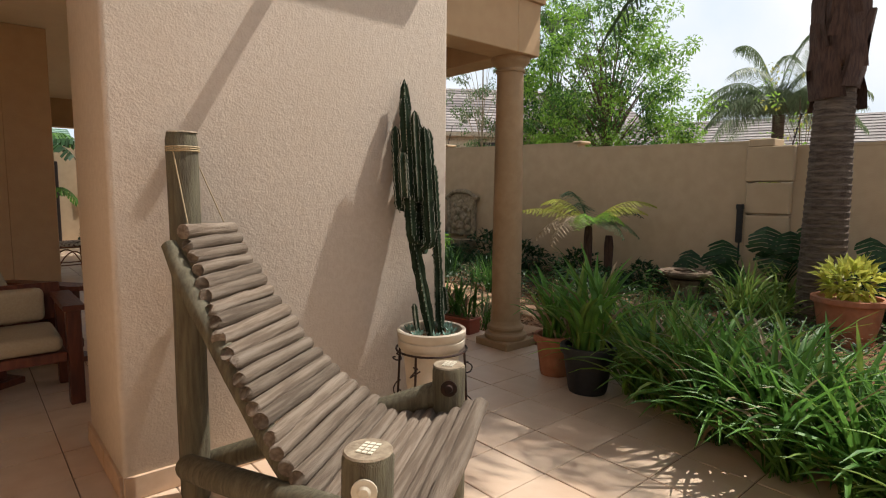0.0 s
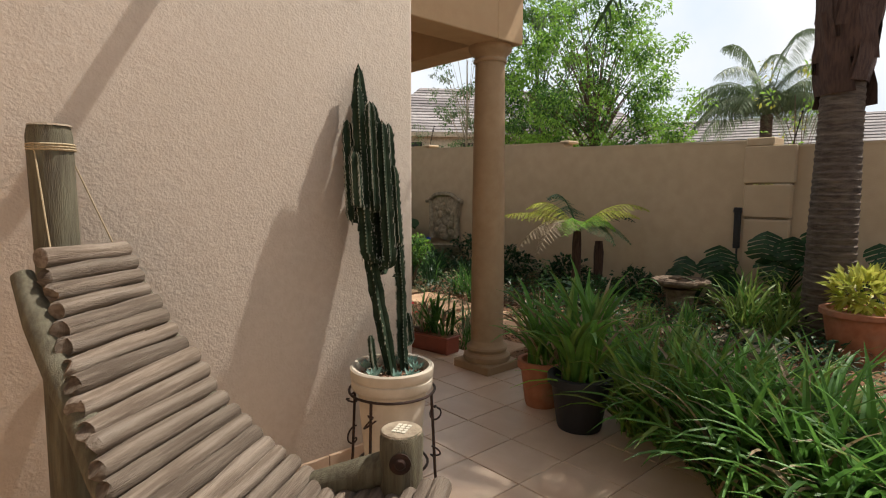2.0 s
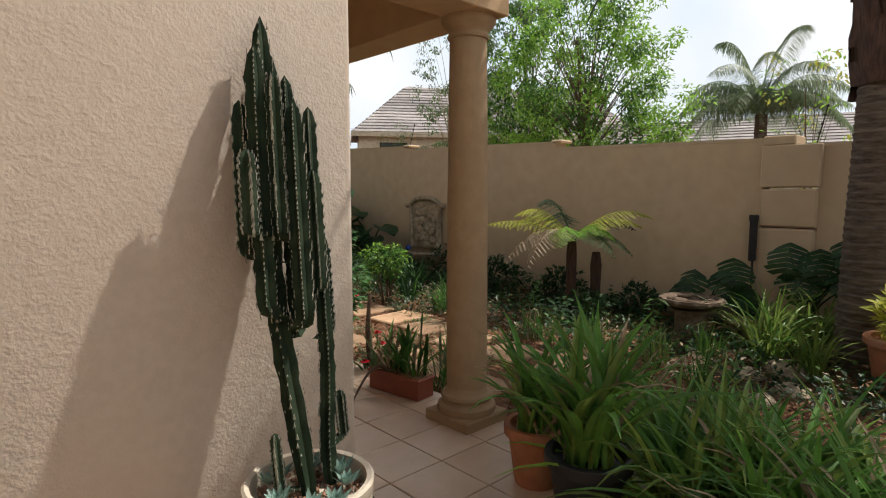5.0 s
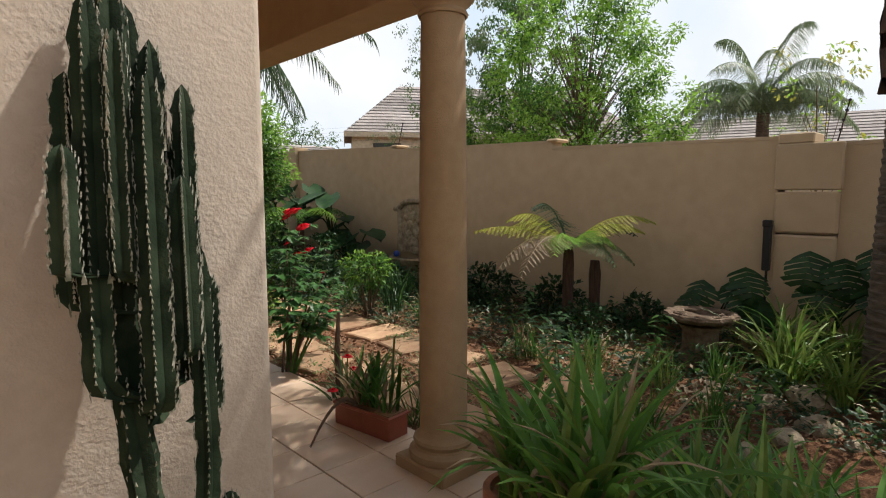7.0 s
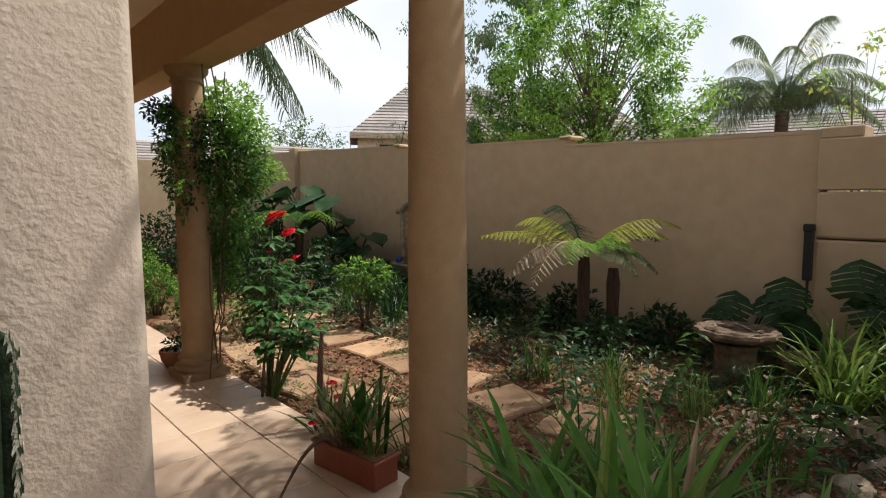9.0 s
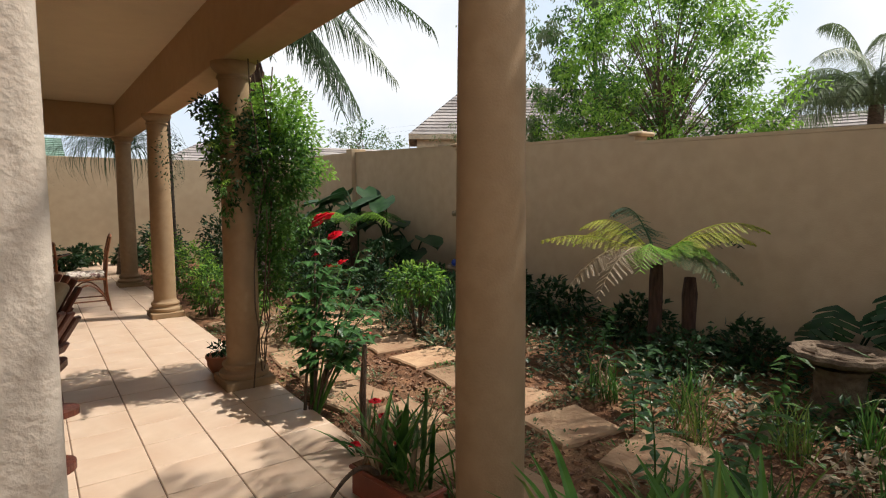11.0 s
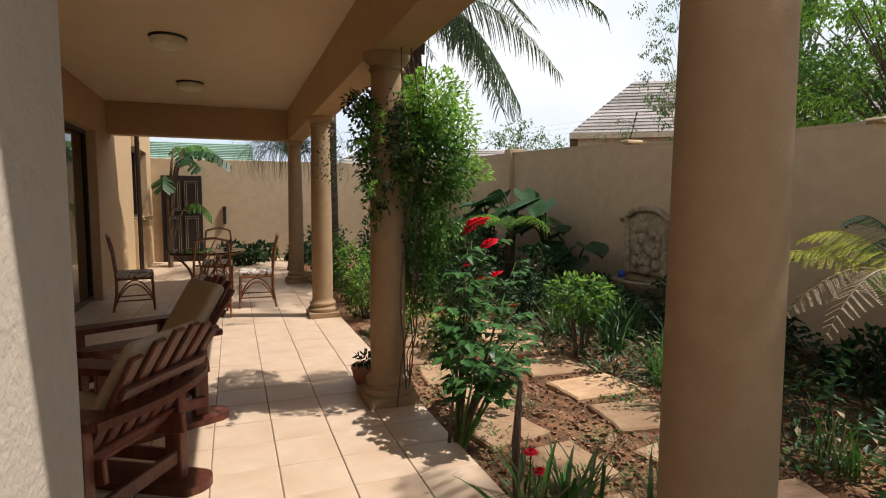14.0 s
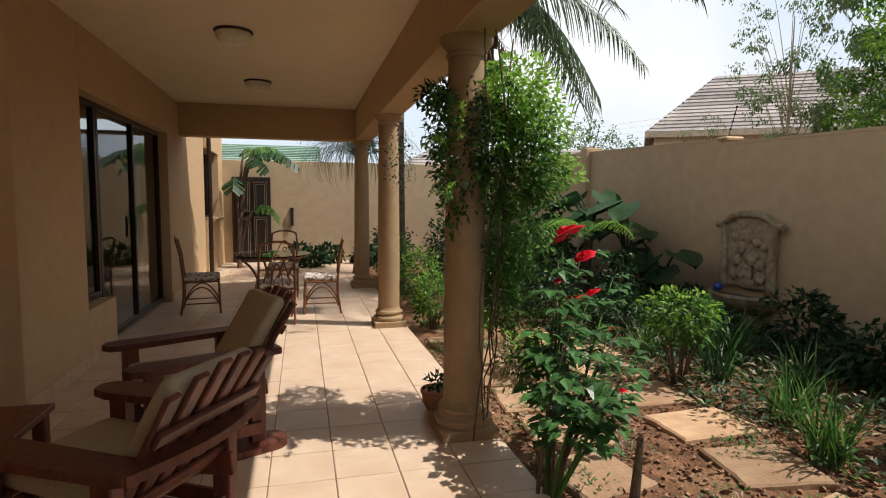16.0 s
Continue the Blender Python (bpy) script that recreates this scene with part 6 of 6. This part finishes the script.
for a, b, c, d in ((0.02, 0.36, 0.12, 1.08), (0.40, 0.74, 0.12, 1.08), (0.02, 0.36, 1.16, 1.9), (0.40, 0.74, 1.16, 1.9)):
    p = part("panel", G().box(a, b, -0.085, -0.071, c, d, 0.004), GATE, gate)
    s = G()
    for o in (0.03, 0.07):
        for bx in ((a + o, a + o + 0.008, c + o, d - o), (b - o - 0.008, b - o, c + o, d - o), (a + o, b - o, c + o, c + o + 0.008), (a + o, b - o, d - o - 0.008, d - o)):
            s.box(bx[0], bx[1], -0.092, -0.084, bx[2], bx[3])
    part("gold_lines", s, BRASS, p, "pale gold inlaid lines")
hold = thing("wall_tool_holder", pose(-0.36, 14.06, 0.86), "black vertical plastic holder on the courtyard wall", "holder")
part("body", G().box(-0.035, 0.035, -0.03, 0.035, 0, 0.42, 0.012, seg=2), BLACK, hold)
part("cap", G().box(-0.042, 0.042, -0.038, 0.035, 0.36, 0.43, 0.01), BLACK, hold)

# fence rods with insulators on the wall
for x, y, z, lx in ((5.2, -0.10, 1.93, 0.02), (5.2, 6.42, 2.30, 0.06), (5.2, 9.83, 2.47, 0.08)):
    rod = thing("fence_rod", pose(x, y, z), "thin steel fence rod with black insulators", "fence post", "electric fence rods")
    tip = Vector((0.02, -lx - 0.06, 0.40))
    part("rod", G().tube([(0, 0, -0.02), tip], 0.006, 6), IRON, rod)
    for t in (0.3, 0.52, 0.74, 0.96):
        part("insulator", G().lathe([(0.0, -0.014), (0.018, -0.010), (0.012, 0.0), (0.018, 0.010), (0.0, 0.014)], 10, pose(*(tip * t))), BLACK, rod)
wires = thing("fence_wire", pose(5.21, 0, 0), "fine steel fence wires strung along the wall", "wire")
for t in (0.3, 0.52, 0.74, 0.96):
    part("wire", G().tube([(0, -0.14, 1.93 + 0.4 * t), (0, 6.38, 2.30 + 0.4 * t), (0, 9.78, 2.47 + 0.4 * t)], 0.0012, 4), IRON, wires)

# ---- beyond the walls ----


def limb_tree(name, x, y, h, spread, label, seed, mats, leaf_size, leaves, droop=0.2, clumps=34, trunk=0.14, low=0.25, bark=BARK):
    rr = random.Random(seed)
    root = thing(name, pose(x, y, GZ), label, "tree", "trees beyond the wall")
    wood = G()
    wood.tube(bez((0, 0, 0), (0.1, 0.05, h * 0.3), (rr.uniform(-0.3, 0.3), rr.uniform(-0.3, 0.3), h * 0.8), 10), [trunk * (1 - 0.085 * i) for i in range(11)], 8)
    gs = [G() for _ in mats]
    for k in range(clumps):
        a = k * 2.399 + rr.uniform(-0.4, 0.4)
        t = low + (1 - low) * ((k + 0.5) / clumps)
        rad = spread * math.sin(math.pi * min(0.93, 0.18 + 0.75 * (t - low) / (1 - low))) ** 0.7 * rr.uniform(0.55, 1.1)
        e = Vector((math.cos(a) * rad, math.sin(a) * rad, h * t * rr.uniform(0.92, 1.04)))
        s = Vector((0.05, 0, h * t * 0.55))
        wood.tube(bez(s, s.lerp(e, 0.5) + Vector((0, 0, h * 0.06)), e, 6), [trunk * 0.2 * (1 - 0.14 * i) for i in range(7)], 5)
        r = spread * rr.uniform(0.16, 0.30)
        for i in range(5):
            c = e + Vector((rr.gauss(0, r * 0.6), rr.gauss(0, r * 0.6), rr.gauss(0, r * 0.45)))
            cloud(gs[rr.randrange(len(mats))], c, (r * 0.62, r * 0.62, r * 0.5), leaves // (clumps * 5), leaf_size, rr, droop, 0.45, 0.15)
    part("trunk", wood, bark, root, smooth=True)
    for g, mt in zip(gs, mats):
        part("crown", g, mt, root)


limb_tree("garden_tree", 11.4, 6.6, 6.9, 2.5, "broad fresh green tree beyond the boundary wall", 1, (FRESHLEAF, FRESHLEAF, MIDLEAF), 0.12, 26000, 0.3, clumps=80, low=0.12)
limb_tree("garden_tree", 12.4, 9.4, 7.4, 2.1, "tall grey green tree with hanging leaves", 2, (GREYLEAF, MIDLEAF), 0.12, 15000, 1.6)
limb_tree("garden_tree", 11.4, 4.9, 3.6, 1.1, "light open young tree beyond the wall", 3, (FRESHLEAF, MIDLEAF), 0.11, 2400, 0.3, 20, 0.07)
limb_tree("birch_tree", 9.6, 9.9, 6.6, 1.5, "slender pale birch with sparse hanging twigs", 4, (GREYLEAF, GREYLEAF, MIDLEAF), 0.075, 5200, 2.0, 36, 0.06, 0.15, bark=STONE)
limb_tree("young_tree", 8.5, 0.75, 3.9, 0.9, "thin sparse young tree with yellow leaves", 5, (YELLOWLEAF, FRESHLEAF), 0.09, 420, 0.4, 14, 0.035, 0.35)
limb_tree("garden_tree", 10.4, 7.6, 4.3, 1.9, "low bushy green tree behind the boundary wall", 8, (FRESHLEAF, MIDLEAF, MIDLEAF), 0.11, 10000, 0.4, 40, 0.06, 0.2)
limb_tree("garden_tree", 17.0, 31.5, 6.2, 2.6, "distant bushy tree behind low roofs", 6, (GREYLEAF, MIDLEAF), 0.22, 3500, 0.4)
limb_tree("garden_tree", 14.0, 34.0, 5.0, 2.2, "distant bushy tree behind low roofs", 7, (MIDLEAF, DARKLEAF), 0.22, 2500, 0.2)


def tiled_house(name, m, length, depth, wall_h, ridge_h, roof_mat, label, rows=14, windows=(), hip=True):
    root = thing(name, m, label, "house", "neighbouring houses")
    part("wall", G().box(0.35, length - 0.35, 0.35, depth - 0.35, 0, wall_h), HOUSEWALL, root)
    hx = depth / 2 if hip else 0.0
    slopes = [((0, 0), (length, 0), (length - hx, depth / 2), (hx, depth / 2)), ((length, depth), (0, depth), (hx, depth / 2), (length - hx, depth / 2))]
    if hip:
        slopes += [((0, depth), (0, 0), (hx, depth / 2), (hx, depth / 2)), ((length, 0), (length, depth), (length - hx, depth / 2), (length - hx, depth / 2))]
    for a, b, c, d in slopes:
        rf = part("roof", G().add([(*a, wall_h - 0.02), (*b, wall_h - 0.02), (*c, ridge_h - 0.02), (*d, ridge_h - 0.02)], [(0, 1, 2, 3)] if c != d else [(0, 1, 2)]), roof_mat, root)
        A, B, C, D = (Vector((*a, wall_h)), Vector((*b, wall_h)), Vector((*c, ridge_h)), Vector((*d, ridge_h)))
        nr = (B - A).cross(D - A).normalized()
        for k in range(rows):
            t0, t1 = k / rows, (k + 1.05) / rows
            p = [A.lerp(D, t0), B.lerp(C, t0), B.lerp(C, min(1, t1)), A.lerp(D, min(1, t1))]
            V = [p[0] + nr * 0.05, p[1] + nr * 0.05, p[2] + nr * 0.012, p[3] + nr * 0.012, p[0], p[1]]
            part("tile_course", G().add(V, [(0, 1, 2, 3), (4, 5, 1, 0)]), roof_mat, rf)
    part("fascia", G().box(-0.02, length + 0.02, -0.03, 0.0, wall_h - 0.2, wall_h + 0.02), HOUSEWALL, root)
    part("fascia", G().box(-0.03, 0.0, 0.0, depth, wall_h - 0.2, wall_h + 0.02), HOUSEWALL, root)
    for x, z, w, h in windows:
        wd = part("window", G().box(x, x + w, 0.30, 0.352, z, z + h, 0.01), BRONZE, root, "dark framed window")
        for i in range(2):
            part("pane", G().box(x + 0.06 + i * w / 2, x + w / 2 - 0.03 + i * w / 2, 0.288, 0.301, z + 0.06, z + h - 0.06), WATER, wd)
    return root


ang = math.degrees(math.atan2(-0.55, 0.83))
tiled_house("neighbour_house", pose(13.3, 20.3, GZ, 0, 0, ang), 15, 5.6, 4.35, 6.95, ROOFTILE, "cream neighbour house with grey tiled hip roof", 16, ((1.3, 2.9, 1.3, 1.0), (4.5, 2.9, 1.3, 1.0)))
tiled_house("neighbour_house", pose(20.0, 14.5, GZ, 0, 0, -72), 30, 8.0, 2.9, 4.95, ROOFTILE, "long low neighbour house with grey tiled roof", 14, hip=False)
tiled_house("neighbour_house", pose(4.0, 29.0, GZ, 0, 0, -12), 16, 5.0, 3.0, 4.45, ROOFTILE, "low tiled roof showing over the wall", 10)
tiled_house("green_roofed_house", pose(-9.0, 21.0, GZ, 0, 0, 0), 9.6, 5.0, 2.75, 3.7, GREENROOF, "cream house with green tiled roof past the court", 12, hip=False)
# unseen tiled block, added to keep western sky light off the garden
tiled_house("own_house", pose(-13.5, -6.0, GZ, 0, 0, 0), 8.2, 20.0, 3.15, 6.0, ROOFTILE, "unseen tiled house block added to cut off western sky light", 14)

# bright haze low over the horizon, all the way round
haze = bpy.data.materials.new("bright haze")
haze.use_nodes = True
hn = haze.node_tree
hn.nodes.remove(hn.nodes["Principled BSDF"])
em = hn.nodes.new("ShaderNodeEmission")
tcn = hn.nodes.new("ShaderNodeTexCoord")
cl = hn.nodes.new("ShaderNodeTexNoise")
cl.inputs["Scale"].default_value, cl.inputs["Detail"].default_value = 0.012, 6
hr = hn.nodes.new("ShaderNodeValToRGB")
hr.color_ramp.elements[0].position, hr.color_ramp.elements[1].position = 0.38, 0.58
hr.color_ramp.elements[0].color, hr.color_ramp.elements[1].color = (0.72, 0.83, 0.95, 1), (0.97, 0.98, 1.0, 1)
hn.links.new(tcn.outputs["Object"], cl.inputs["Vector"])
hn.links.new(cl.outputs[0], hr.inputs[0])
hn.links.new(hr.outputs[0], em.inputs[0])
hn.links.new(em.outputs[0], hn.nodes["Material Output"].inputs[0])
em.inputs[1].default_value = 1.05
dome = G()
V, F = [], []
for j in range(9):
    el = math.radians(-1 + 45 * j / 8)
    for i in range(64):
        a = 2 * math.pi * i / 64
        V.append((180 * math.cos(el) * math.cos(a), 180 * math.cos(el) * math.sin(a), 180 * math.sin(el)))
for j in range(8):
    for i in range(64):
        a, b = j * 64 + i, j * 64 + (i + 1) % 64
        F.append((a, a + 64, b + 64, b))
dome.add(V, F)
bd = structure("backdrop", dome, haze, "bright white hazy sky low over the horizon", "sky", True)
bd.visible_shadow = False

# ---- floor tiles and skirting, piece by piece ----
S = 0.345
tile_meshes = []
for k in range(6):
    tile_meshes.append(G().box(-S / 2 + 0.003, S / 2 - 0.003, -S / 2 + 0.003, S / 2 - 0.003, -0.012, 0.0, 0.003).mesh("tile", TILE))
rest = G()
rt = random.Random(3)
for i in range(-15, 3):
    for j in range(-18, 41):
        x, y = 0.015 + S * (i + 0.5), 0.03 + S * (j + 0.5)
        dz, tx, ty = rt.uniform(-0.0012, 0.0012), rt.uniform(-0.12, 0.12), rt.uniform(-0.12, 0.12)
        if i >= -6 and -7 <= j <= 24:
            part("tile", tile_meshes[rt.randrange(6)], TILE, floor, "", m=pose(x, y, dz, tx, ty, 90 * rt.randrange(4)))
        else:
            rest.box(-S / 2 + 0.003, S / 2 - 0.003, -S / 2 + 0.003, S / 2 - 0.003, -0.012, 0.0, 0, pose(x, y, dz, tx, ty, 0))
tagged(part("tiles_beyond", rest, TILE, floor), kind="stuff")
x = -0.964
while x < -0.4:
    x += S
skirt = 0
while x > -2.27:
    a, b = max(x - S + 0.003, -2.262), min(x - 0.001, -0.43)
    if b - a > 0.02:
        part("skirting_tile", G().box(a, b, -0.010, 0.007, 0.001, 0.106, 0.003), SKIRT, bpy.data.objects["wall_fin"])
    x -= S
y = 0.025
while y < 0.79:
    part("skirting_tile", G().box(-0.432, -0.416, y, min(y + S - 0.004, 0.80), 0.001, 0.106, 0.003), SKIRT, bpy.data.objects["wall_fin"])
    part("skirting_tile", G().box(-2.276, -2.259, y, min(y + S - 0.004, 0.80), 0.001, 0.106, 0.003), SKIRT, bpy.data.objects["wall_fin"])
    y += S
y = 4.47
while y < 11.6:
    if not 6.39 - S < y < 8.87:
        part("skirting_tile", G().box(-1.954, -1.938, y, y + S - 0.004, 0.001, 0.106, 0.003), SKIRT, bpy.data.objects["wall_pier" if y > 8 else "wall_house"])
    y += S
